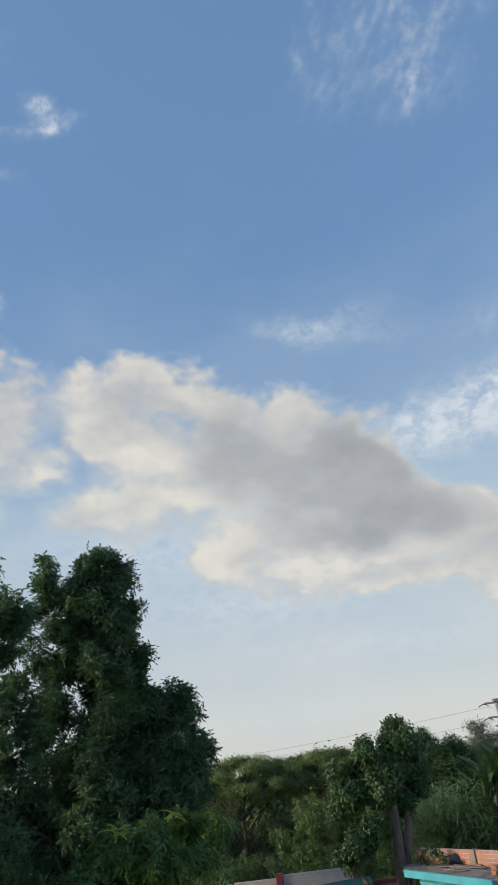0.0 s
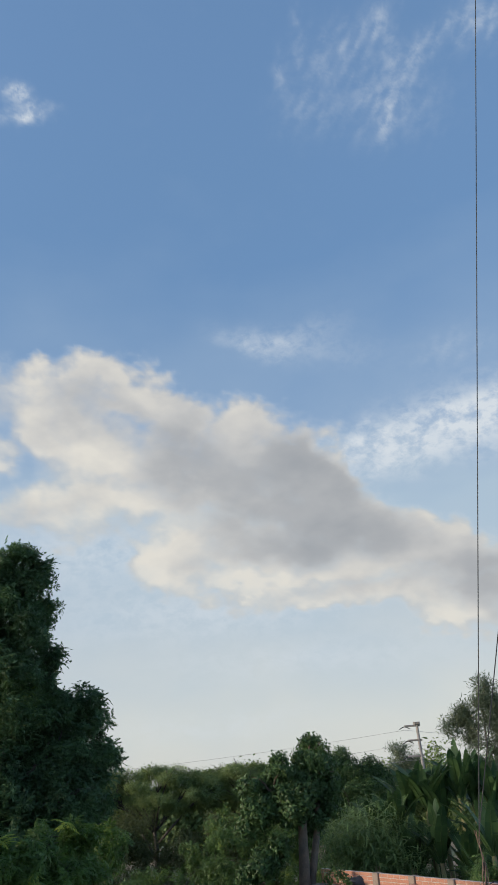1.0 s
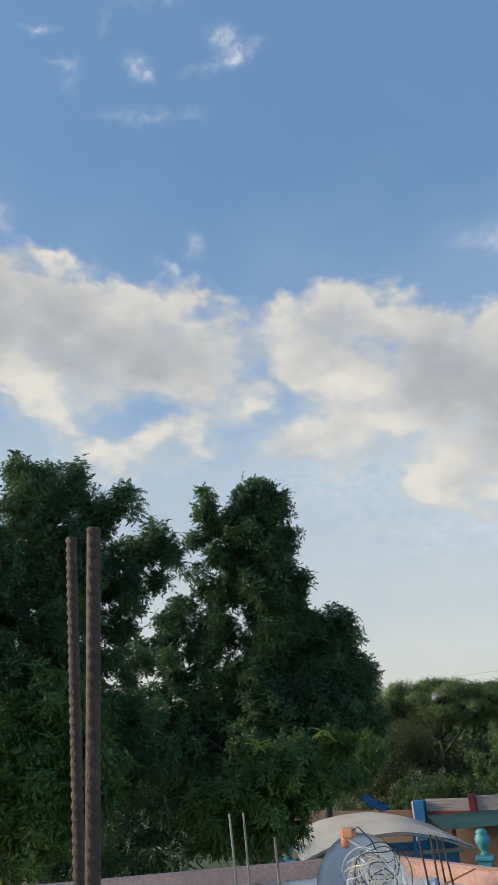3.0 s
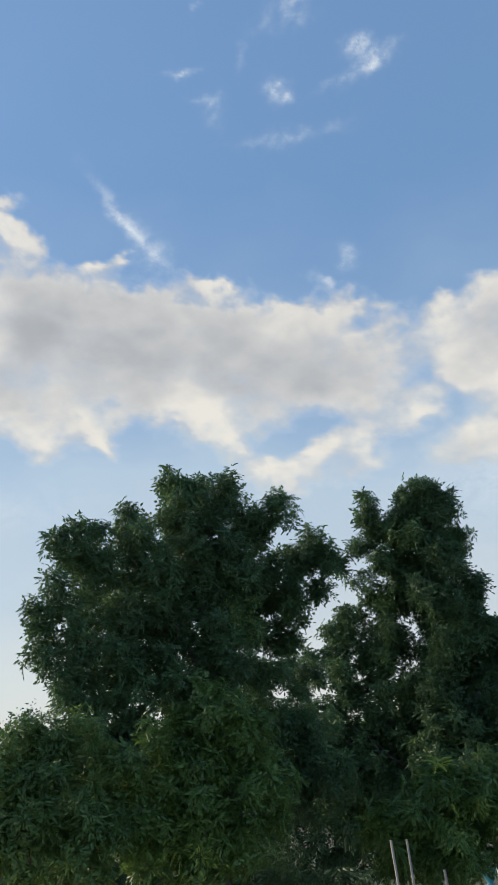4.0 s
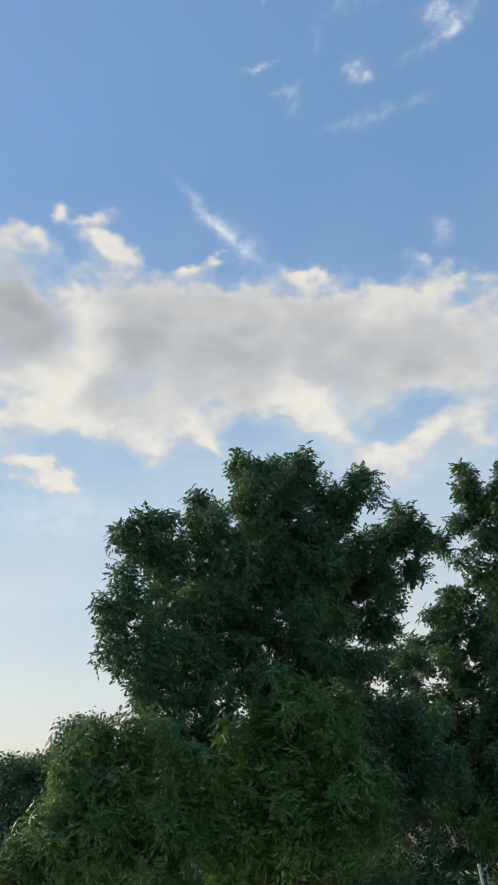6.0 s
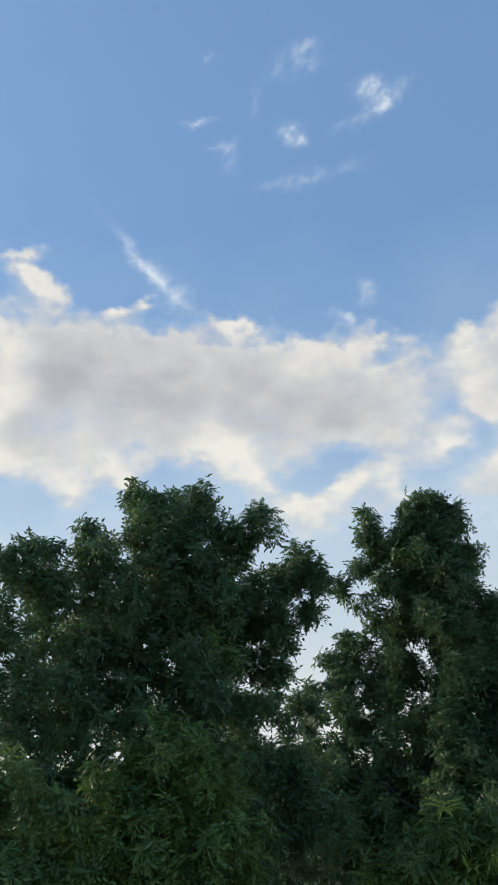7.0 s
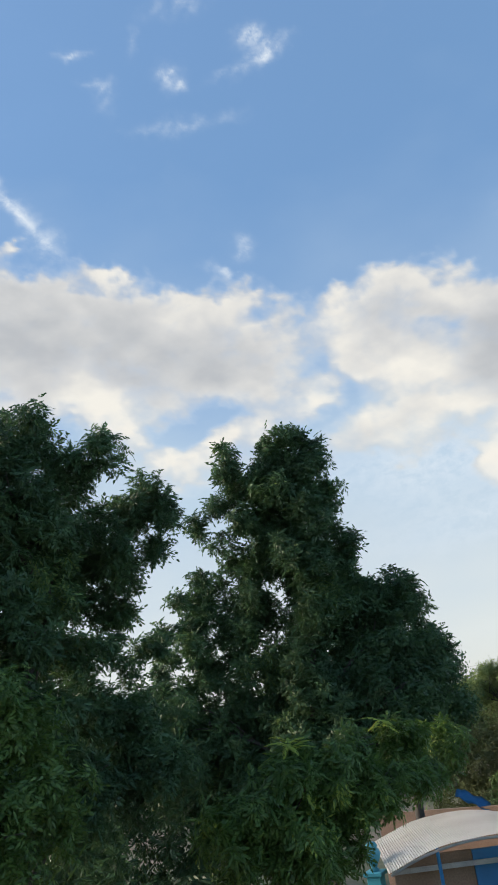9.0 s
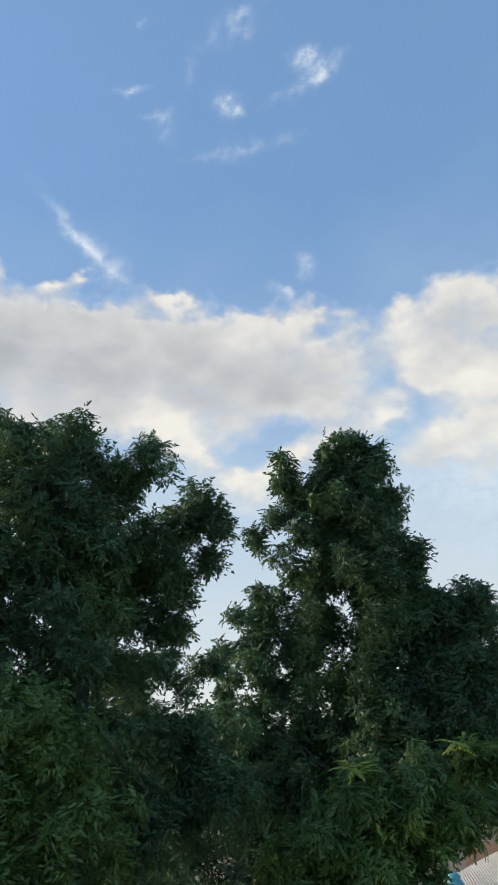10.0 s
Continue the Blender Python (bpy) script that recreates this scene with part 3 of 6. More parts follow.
streak(27.5, 46.6, 0.47, 0.29, -30, 0.55)
streak(34.8, 46.5, 0.54, 0.45, -44, 0.45)
streak(35.7, 46.9, 0.60, 0.18, 4, 0.3)
streak(37.9, 48.4, 0.79, 0.18, 10, 0.75)
streak(31.5, 49.3, 0.23, 0.55, -9, 0.4)
streak(25.6, 52.2, 1.05, 0.41, 14, 0.4)
streak(26.8, 51.1, 1.47, 0.41, 5, 0.25)
streak(26.4, 44.0, 2.34, 0.38, 2, 0.25)
streak(29.9, 43.5, 1.60, 0.30, -0, 0.15)
streak(36.1, 52.5, 0.27, 0.26, -5, 0.4)
streak(34.7, 45.5, 0.48, 0.74, -6, 0.15)
streak(43.3, 38.2, 2.9, 0.36, -48, 0.8)
streak(41.2, 36.5, 1.88, 0.84, -54, 0.35)
streak(23.4, 34.7, 0.57, 0.62, -35, 0.65)
streak(25.5, 33.4, 0.90, 0.24, -29, 0.55)
streak(23.7, 35.4, 0.32, 0.47, -16, 0.4)


def smooth(v, a, b):
    t = np.clip((v - a) / (b - a), 0, 1)
    return t * t * (3 - 2 * t)


def softened(v, reach):
    """Each value averaged with those round it, twice."""
    for _ in range(2):
        for axis in (0, 1):
            v = sum(np.roll(v, k, axis) for k in range(-reach, reach + 1)) / (2 * reach + 1)
    return v


def sky_dome():
    """Lumps worn ragged by noise; the side away from the low sun at the left goes grey where the cloud is thick."""
    billow = 1 - 2 * np.abs(ruffle(2.4, 51, 5, 0.5))
    torn = drawn_out(4.2, 211, -38)
    worn = depth + 0.1 * billow * (1 - 0.6 * depth) + 0.04 * ruffle(1.2, 71, 3, 0.5) + 0.2 * torn * (1.15 - depth) - 0.06
    worn = worn * smooth(depth, 0.02, 0.2)
    ahead = sum(np.roll(np.roll(worn, -k * 6, 1), k * 3, 0) for k in (1, 2, 3)) / 3
    above = sum(np.roll(np.roll(worn, k * 6, 1), -k * 6, 0) for k in (1, 2)) / 2
    crisp = smooth(worn - above, 0.0, 0.35)
    tone = 1.1 * softened(greyness, 2) - 0.05 + 0.3 * (np.clip(ahead, 0, 1.1) - 0.8) + 0.05 * ruffle(5.0, 91, 3) + 0.1 * torn
    thick = smooth(worn, 0.3, 0.85)
    grey = np.clip(tone * thick + 0.22 * (1 - thick), 0, 1)
    rows, cols = dome_az.shape
    a, e = np.radians(dome_az), np.radians(dome_el)
    xyz = np.stack([-np.sin(a) * np.cos(e), np.cos(a) * np.cos(e), np.sin(e)], -1).reshape(-1, 3) * DOME_R
    i = np.arange(rows * cols).reshape(rows, cols)
    quads = np.stack([i[:-1, :-1], i[:-1, 1:], i[1:, 1:], i[1:, :-1]], -1).reshape(-1, 4)
    me = grid_mesh("cloud_layer", xyz, quads)
    for name, values in (("bulk", worn), ("crisp", crisp), ("grey", grey), ("thin", thin)):
        me.attributes.new(name, "FLOAT", "POINT").data.foreach_set("value", values.ravel().astype(np.float32))
    tagged(obj_mesh("backdrop_clouds", me, cloud_material(), smooth=True), "broken white and grey evening clouds in a blue sky", "cloud", kind="structure")


def grid_mesh(name, verts, faces):
    """A mesh from arrays of vertices and of faces with one number of corners."""
    me = bpy.data.meshes.new(name)
    k = faces.shape[1]
    me.vertices.add(len(verts))
    me.vertices.foreach_set("co", np.asarray(verts, np.float32).ravel())
    me.loops.add(faces.size)
    me.loops.foreach_set("vertex_index", np.asarray(faces, np.int32).ravel())
    me.polygons.add(len(faces))
    me.polygons.foreach_set("loop_start", np.arange(0, faces.size, k, dtype=np.int32))
    me.update(calc_edges=True)
    return me


sky_dome()


# ---- ground and distance ----
def ground():
    bm = bmesh.new()
    bmesh.ops.create_circle(bm, cap_ends=True, segments=96, radius=4100)
    tagged(obj("ground", bm, EARTH), "dry earth with patches of weeds", "ground", kind="structure")


ground()


# ---- foliage ----
def frond(length, pairs, leaf, width, droop, rng, curl=0.65):
    """A feather leaf along +x: pairs of narrow hanging leaflets on an arching stalk, each a lancet bent a little to one side."""
    vs, fs = [], []
    for k in range(pairs * 2 + 1):
        j = k // 2
        f = (j + 1.0) / pairs if k < pairs * 2 else 1.05
        x, z = length * f * (1 - 0.18 * droop * f), -droop * f * f * length
        sidewise = (1 if k % 2 else -1) if k < pairs * 2 else 0
        ang = radians(66 - 30 * f) * sidewise + rng.uniform(-0.2, 0.2)
        d = np.array([math.cos(ang), math.sin(ang), -curl - droop * f + rng.uniform(-0.35, 0.25)])
        d /= np.linalg.norm(d)
        w = np.cross(d, (0, 0, 1))
        w /= np.linalg.norm(w)
        p, ll = np.array([x, 0, z]), leaf * (0.7 + 0.5 * math.sin(math.pi * min(f, 1)))
        b = len(vs)
        up = np.array([0, 0, 0.2 * width])
        tip = np.array([0.1 * ll, 0, -0.1 * ll])
        vs += [p, p + d * ll * 0.36 + w * width / 2 + up, p + d * ll + tip, p + d * ll * 0.36 - w * width / 2 + up]
        fs.append((b, b + 1, b + 2, b + 3))
    return np.array(vs), np.array(fs)


def rot(ax, ang):
    return np.array(Matrix.Rotation(ang, 3, ax))


def merged(pieces):
    vs, fs, b = [], [], 0
    for v, f in pieces:
        vs.append(v)
        fs.append(f + b)
        b += len(v)
    return np.concatenate(vs), np.concatenate(fs)


def neem_spray(seed, fronds=7, length=0.135, pairs=3, leaf=0.074, width=0.026, droop=0.8, low=-25, high=70):
    """The end of a shoot: feather leaves that rise from one point and arch over on all sides."""
    rng = random.Random(seed)
    out = []
    for k in range(fronds):
        v, f = frond(length * rng.uniform(0.65, 1.15), pairs, leaf, width, droop * rng.uniform(0.6, 1.4), rng)
        r = rot("Z", k * 2.4 + rng.uniform(-0.4, 0.4)) @ rot("Y", -radians(rng.uniform(low, high)))
        out.append((v @ r.T + (0, 0, rng.uniform(-0.08, 0.04)), f))
    return merged(out)


def broad_spray(seed, leaves=12, leaf=0.17, width=0.07, spread=0.2, hang=-0.2):
    """A tuft of single leaves, each folded a little along its middle."""
    rng = random.Random(seed)
    out = []
    for k in range(leaves):
        d = leaf * rng.uniform(0.7, 1.2)
        v = np.array([(0, 0, 0), (d * 0.45, width / 2, 0.12 * width), (d, 0, hang * d), (d * 0.45, -width / 2, 0.12 * width)])
        r = rot("Z", k * 2.4 + rng.uniform(-0.5, 0.5)) @ rot("Y", -radians(rng.uniform(-50, 60))) @ rot("X", rng.uniform(-0.6, 0.6))
        p = np.array([rng.gauss(0, spread) * 0.6, rng.gauss(0, spread) * 0.6, rng.gauss(0, spread) * 0.6])
        out.append((v @ r.T + p, np.array([(0, 1, 2, 3)])))
    return merged(out)


def scatter(name, sprays, places, normals, scales, rng):
    """Sprays set at places, their z turned to the normals, each spun at random."""
    nv, nf, b = [], [], 0
    pick = rng.randint(0, len(sprays), len(places))
    nrm = normals / np.linalg.norm(normals, axis=1)[:, None]
    ref = np.where(np.abs(nrm[:, 2:]) > 0.9, (1.0, 0, 0), (0, 0, 1.0))
    ax = np.cross(ref, nrm)
    ax /= np.linalg.norm(ax, axis=1)[:, None]
    ay = np.cross(nrm, ax)
    spin = rng.uniform(0, 2 * math.pi, len(places))
    c, s = np.cos(spin)[:, None], np.sin(spin)[:, None]
    ux, uy = c * ax + s * ay, c * ay - s * ax
    for k, (v, f) in enumerate(sprays):
        i = np.nonzero(pick == k)[0]
        if not len(i):
            continue
        m = np.stack([ux[i], uy[i], nrm[i]], -1) * scales[i][:, None, None]
        w = np.einsum("nij,vj->nvi", m, v) + places[i][:, None, :]
        nv.append(w.reshape(-1, 3))
        nf.append((f[None] + (np.arange(len(i)) * len(v))[:, None, None] + b).reshape(-1, f.shape[1]))
        b += len(i) * len(v)
    return grid_mesh(name, np.concatenate(nv), np.concatenate(nf))


def crown_points(clumps, per_m2, rng, flat=0.85, core=0.4, up=0.35, gap=0.0, floor=-9.0, tuft=0.36, tufts=15):
    """Points on small tufts that make up ellipsoid clumps, with the outward direction; gaps stay between the tufts."""
    ps, ns = [], []
    for x, y, z, r in clumps:
        n_tuft = max(3, int(tufts * min(r, 1.6)))
        d = rng.normal(size=(n_tuft, 3))
        d /= np.linalg.norm(d, axis=1)[:, None]
        reach = r * (0.2 + 0.62 * rng.uniform(0, 1, n_tuft) ** 0.5)
        centres = d * reach[:, None] * (1, 1, flat) + (x, y, z)
        radii = r * tuft * rng.uniform(0.7, 1.25, n_tuft)
        for c, rt in zip(centres, radii):
            n = max(4, int(per_m2 * 4 * math.pi * rt * rt))
            q = rng.normal(size=(n, 3))
            q /= np.linalg.norm(q, axis=1)[:, None]
            f = rng.uniform(core, 1.0, n) ** 0.6
            p = q * (rt * f)[:, None] * (1, 1, flat) + c
            out = q + 0.8 * (c - (x, y, z)) / r
            if gap:
                hole = np.array([noise.noise(Vector((v * 1.6).tolist())) for v in p])
                k = hole > gap - 0.55
                p, out = p[k], out[k]
            ps.append(p)
            ns.append(out + (0, 0, up))
    ps, ns = np.concatenate(ps), np.concatenate(ns)
    ns += rng.normal(size=ns.shape) * 0.25
    k = ps[:, 2] > floor
    return ps[k], ns[k]


SHOOTS = 120        # twigs on a bough of one metre


def shoot_points(clumps, density, rng, cluster=4, spread=0.11, gap=0.0, rise=0.55, floor=-9.0):
    """Ends of shoots, a few together on a twig, spread through rounded boughs, and the way each one grows; small gaps stay between the twigs."""
    ps, ns = [], []
    for x, y, z, r in clumps:
        n = max(5, int(density * r ** 2.2))
        d = rng.normal(size=(n, 3)) + (0, 0, 0.15)
        d /= np.linalg.norm(d, axis=1)[:, None]
        reach = r * rng.uniform(0.03, 1.0, n) ** 0.42 * rng.uniform(0.85, 1.06, n)
        c = np.repeat(d * reach[:, None] + (x, y, z), cluster, 0)
        out = np.repeat(d * (reach / r)[:, None], cluster, 0)
        q = rng.normal(size=c.shape)
        q /= np.linalg.norm(q, axis=1)[:, None]
        ps.append(c + q * spread * rng.uniform(0.4, 1.2, (len(c), 1)))
        ns.append(0.5 * out + 0.5 * q + (0, 0, rise) + rng.normal(size=c.shape) * 0.25)
    ps, ns = np.concatenate(ps), np.concatenate(ns)
    k = ps[:, 2] > floor
    if gap:
        k &= np.array([noise.noise(Vector((v * 1.7).tolist())) + 0.7 * noise.noise(Vector((v * 4.3).tolist())) for v in ps]) > gap - 0.6
    return ps[k], ns[k]


def limb_path(a, b, rng, bend=0.12, n=6):
    a, b = Vector(a), Vector(b)
    L = (b - a).length
    off = Vector([rng.uniform(-1, 1) for _ in range(3)]) * L * bend
    return [a.lerp(b, t) + off * math.sin(math.pi * t) + Vector((0, 0, 0.1 * L * math.sin(math.pi * t))) for t in np.linspace(0, 1, n)]


def tree(name, base, top, girth, clumps, sprays, leafmat, barkmat, label, category, per_m2=5.0, size=(0.8, 1.2), seed=1, flat=0.85, core=0.4, up=0.35, gap=0.0, limbs=8, group="", twigs=True, tuft=0.36, tufts=15, shoots=0):
    rng, prng = np.random.RandomState(seed), random.Random(seed)
    root = empty(name, base)
    o = Vector(base)
    trunk_pts = [Vector(p) - o for p in limb_path(base, top, prng, 0.05, 8)]
    trunk_r = [girth * (1.35 if i == 0 else 1.0 - 0.65 * i / 7) for i in range(8)]
    obj("trunk", tubed(trunk_pts, trunk_r, 10), barkmat, root, smooth=True)
    order = sorted(clumps, key=lambda q: -q[3])[:limbs]
    for x, y, z, r in order:
        c = Vector((x, y, z)) - o
        k = min(range(2, 7), key=lambda i: abs(trunk_pts[i].z - (c.z - 0.55 * (c.xy - trunk_pts[i].xy).length - 0.3)))
        bm = bmesh.new()
        lp = limb_path(trunk_pts[k], c, prng)
        tube(bm, lp, [girth * 0.34 * (1 - 0.14 * i) for i in range(6)], 7)
        if twigs:
            for _ in range(5):
                d = Vector([prng.gauss(0, 1) for _ in range(3)]).normalized()
                d.z = abs(d.z) * 0.8
                tube(bm, limb_path(lp[prng.randint(3, 5)], c + d * r * 0.9, prng, 0.1, 4), [girth * 0.14, girth * 0.1, girth * 0.07, girth * 0.03], 5)
        obj("limb", bm, barkmat, root, smooth=True)
    if shoots:
        p, nm = shoot_points(clumps, shoots, rng, gap=gap)
    else:
        p, nm = crown_points(clumps, per_m2, rng, flat, core, up, gap, -9.0, tuft, tufts)
    me = scatter("crown", sprays, p - np.array(base), nm, rng.uniform(*size, len(p)), rng)
    obj_mesh("crown", me, leafmat, root)
    tagged(root, label, category, group)
    return root


NEEM_SPRAYS = [neem_spray(s) for s in range(5)]
FINE_SPRAYS = [neem_spray(20 + s, fronds=7, length=0.17, pairs=4, leaf=0.075, width=0.026, droop=0.75) for s in range(4)]
BUSH_SPRAYS = [neem_spray(30 + s, fronds=6, length=0.2, pairs=3, leaf=0.1, width=0.034, droop=0.75) for s in range(4)]
BROAD_SPRAYS = [broad_spray(40 + s, 13, 0.23, 0.09, 0.17, -0.45) for s in range(4)]
ROUND_SPRAYS = [broad_spray(50 + s, 14, 0.13, 0.07, 0.22) for s in range(4)]
FEATHER_SPRAYS = [broad_spray(60 + s, 40, 0.11, 0.034, 0.2) for s in range(4)]
WILLOW_SPRAYS = [broad_spray(70 + s, 16, 0.2, 0.03, 0.25) for s in range(4)]

# boughs of the two tall crowns, from the top down
BOUGHS_A_TOP = [
    (-6.99, 8.76, 10.57, 0.38), (-6.97, 9.25, 10.58, 0.49), (-6.73, 9.96, 10.90, 0.53), (-6.41, 10.65, 11.66, 0.51), (-6.42, 10.49, 11.99, 0.23), (-6.50, 10.96, 11.00, 0.72), (-5.98, 11.41, 11.64, 0.55), (-5.76, 11.42, 11.99, 0.25), (-5.69, 12.20, 11.40, 0.47), (-5.37, 12.34, 11.60, 0.30), (-6.13, 11.36, 10.68, 0.80), (-5.85, 12.09, 10.62, 0.65), (-6.70, 9.84, 11.30, 0.26), (-6.87, 8.77, 10.89, 0.21), (-6.62, 11.54, 12.05, 0.38)]
BOUGHS_A_MIDDLE = [
    (-6.99, 8.37, 9.86, 0.32), (-6.95, 8.69, 9.44, 0.48), (-7.04, 8.25, 9.50, 0.20), (-7.04, 8.36, 8.97, 0.26), (-6.98, 9.24, 10.10, 0.33), (-6.73, 10.17, 10.24, 0.72), (-5.23, 13.10, 10.97, 0.43), (-5.03, 13.27, 10.75, 0.31), (-5.57, 12.67, 10.48, 0.42), (-5.56, 12.89, 10.01, 0.36), (-6.89, 10.25, 9.26, 0.77), (-6.36, 11.04, 9.67, 0.77), (-6.17, 11.84, 9.60, 0.59), (-7.01, 9.44, 9.12, 0.57), (-7.21, 11.87, 10.46, 0.77), (-6.74, 12.55, 10.24, 0.69), (-6.96, 8.79, 8.82, 0.43), (-5.24, 13.27, 10.24, 0.25), (-7.75, 10.93, 10.07, 0.56)]
BOUGHS_A_LOW = [
    (-6.84, 8.97, 8.28, 0.52), (-6.76, 9.78, 8.34, 0.65), (-6.58, 10.61, 8.56, 0.68), (-6.35, 11.45, 8.63, 0.59), (-6.11, 12.12, 8.66, 0.41), (-5.81, 12.44, 8.76, 0.24), (-6.02, 12.57, 7.99, 0.37), (-6.76, 9.08, 7.63, 0.62), (-6.69, 10.00, 7.57, 0.66), (-6.46, 11.01, 7.66, 0.78), (-6.20, 11.97, 7.68, 0.68), (-5.88, 12.91, 7.54, 0.52), (-6.68, 11.31, 6.94, 0.89), (-6.13, 12.46, 6.83, 0.84), (-7.03, 10.17, 6.82, 0.77), (-5.50, 13.34, 7.00, 0.68), (-5.71, 13.25, 7.86, 0.27)]
BOUGHS_B_TOP = [
    (-4.73, 17.82, 12.93, 0.50), (-5.11, 17.86, 12.37, 0.66), (-4.34, 18.15, 12.39, 0.56), (-5.93, 17.35, 12.77, 0.38), (-5.82, 17.62, 12.11, 0.47), (-4.23, 18.36, 11.82, 0.41), (-4.77, 18.22, 11.59, 0.66), (-5.47, 17.94, 11.56, 0.54), (-6.37, 17.43, 11.84, 0.29), (-6.73, 17.32, 11.57, 0.29), (-4.48, 17.82, 13.19, 0.27), (-5.87, 17.29, 13.01, 0.23), (-4.06, 18.12, 12.77, 0.23), (-3.98, 18.40, 11.97, 0.25), (-5.91, 18.43, 12.69, 0.35), (-5.08, 18.89, 12.32, 0.59)]
BOUGHS_B_MIDDLE = [
    (-5.72, 17.96, 10.63, 0.47), (-5.08, 18.23, 10.73, 0.71), (-4.26, 18.52, 10.87, 0.54), (-3.98, 18.62, 10.83, 0.33), (-6.20, 17.71, 10.74, 0.35), (-6.73, 17.53, 10.19, 0.42), (-7.15, 17.35, 9.82, 0.35), (-6.00, 17.94, 10.00, 0.47), (-4.90, 18.40, 10.24, 0.59), (-4.17, 18.67, 10.21, 0.47), (-4.00, 18.81, 9.67, 0.54), (-3.51, 18.98, 9.61, 0.57), (-3.05, 19.10, 9.67, 0.40), (-2.93, 19.17, 9.31, 0.38), (-2.74, 19.28, 8.57, 0.49), (-3.56, 19.04, 8.82, 0.68), (-4.26, 18.80, 8.90, 0.66), (-4.98, 18.51, 9.20, 0.57), (-5.76, 18.14, 9.45, 0.47), (-6.42, 17.82, 9.40, 0.52)]
BOUGHS_B_LOW = [
    (-7.61, 17.11, 9.42, 0.2), (-9.26, 18.91, 9.46, 0.27), (-9.1, 19.09, 8.83, 0.3), (-7.45, 17.03, 8.95, 0.24), (-6.98, 17.30, 9.16, 0.42), (-6.26, 17.74, 8.70, 0.40), (-5.35, 18.19, 8.39, 0.58), (-4.59, 18.51, 8.16, 0.77), (-3.66, 18.84, 7.96, 0.77), (-2.94, 19.05, 7.90, 0.65), (-6.76, 17.49, 8.42, 0.42), (-7.50, 17.07, 8.00, 0.54), (-6.13, 17.84, 7.55, 0.65), (-6.95, 17.40, 7.47, 0.70), (-5.33, 18.22, 7.38, 0.77), (-9.09, 17.93, 8.11, 0.51), (-4.54, 18.53, 7.11, 0.93), (-3.53, 18.87, 6.93, 0.93), (-6.21, 17.77, 6.64, 1.05), (-7.56, 17.01, 6.87, 1.05)]
BOUGHS_A_BACK = [
    (-5.83, 13.34, 9.4, 0.18), (-6.1, 14.6, 8.9, 0.2), (-6.05, 13.00, 10.30, 0.51), (-5.67, 13.14, 10.72, 0.35), (-5.23, 13.36, 10.96, 0.37), (-5.07, 13.52, 10.77, 0.25), (-5.89, 13.21, 9.89, 0.43), (-5.40, 13.45, 10.29, 0.25), (-6.32, 13.00, 9.39, 0.49), (-6.66, 12.83, 8.69, 0.51), (-6.15, 13.20, 8.86, 0.32), (-5.93, 13.40, 8.54, 0.25), (-6.45, 13.04, 8.17, 0.43), (-5.97, 13.40, 7.92, 0.39), (-6.87, 13.29, 10.20, 0.56), (-7.20, 12.93, 9.37, 0.55)]
BOUGHS_B_FRONT = [
    (-7.25, 17.34, 9.48, 0.28), (-7.02, 17.45, 9.64, 0.33), (-7.03, 17.54, 8.78, 0.42), (-7.95, 17.01, 7.98, 0.52), (-4.25, 17.75, 11.36, 0.50), (-4.53, 17.75, 10.40, 0.59), (-4.64, 17.76, 9.34, 0.56), (-4.16, 17.91, 9.62, 0.49), (-4.93, 17.71, 8.56, 0.56), (-4.98, 17.51, 11.96, 0.51), (-4.93, 17.55, 12.93, 0.28), (-5.04, 17.57, 10.76, 0.50), (-5.65, 17.35, 11.45, 0.34), (-6.26, 17.37, 11.07, 0.28)]
BOUGHS_A_EDGE = [
    (-6.21, 15.46, 9.71, 0.23), (-6.36, 14.29, 8.83, 0.23), (-6.38, 15.82, 8.88, 0.29), (-6.26, 13.68, 9.29, 0.17), (-6.13, 16.02, 10.12, 0.21), (-6.57, 15.41, 7.96, 0.41), (-6.15, 13.40, 7.49, 0.54), (-6.70, 12.72, 7.96, 0.53), (-5.31, 12.31, 11.78, 0.22), (-5.44, 12.39, 11.68, 0.25), (-5.84, 11.16, 9.08, 0.43), (-7.47, 9.85, 9.76, 0.43), (-7.38, 9.44, 10.51, 0.34)]
BOUGHS_B_HEART = [
    (-4.78, 17.69, 7.87, 0.62), (-5.04, 17.46, 7.10, 0.66), (-4.22, 17.91, 7.62, 0.62), (-4.42, 17.49, 6.78, 0.77), (-5.74, 17.65, 9.82, 0.41), (-5.98, 17.60, 9.28, 0.41), (-5.75, 17.77, 8.70, 0.39), (-6.29, 17.53, 8.10, 0.41), (-5.63, 17.86, 8.04, 0.44), (-5.89, 17.58, 10.43, 0.28), (-3.57, 18.44, 8.38, 0.68), (-2.90, 18.84, 8.31, 0.57), (-3.45, 18.28, 7.55, 0.78)]
tree("neem_tree", (-6.3, 11.6, 0), (-6.2, 11.6, 8.9), 0.17, BOUGHS_A_TOP + BOUGHS_A_MIDDLE + BOUGHS_A_LOW + BOUGHS_A_BACK + BOUGHS_A_EDGE,
     NEEM_SPRAYS, NEEM, BARK, "tall neem tree with a dense dark green feathery crown", "tree", size=(0.8, 1.15), shoots=SHOOTS, seed=3, gap=0.06, limbs=12, group="tall trees beside the house")
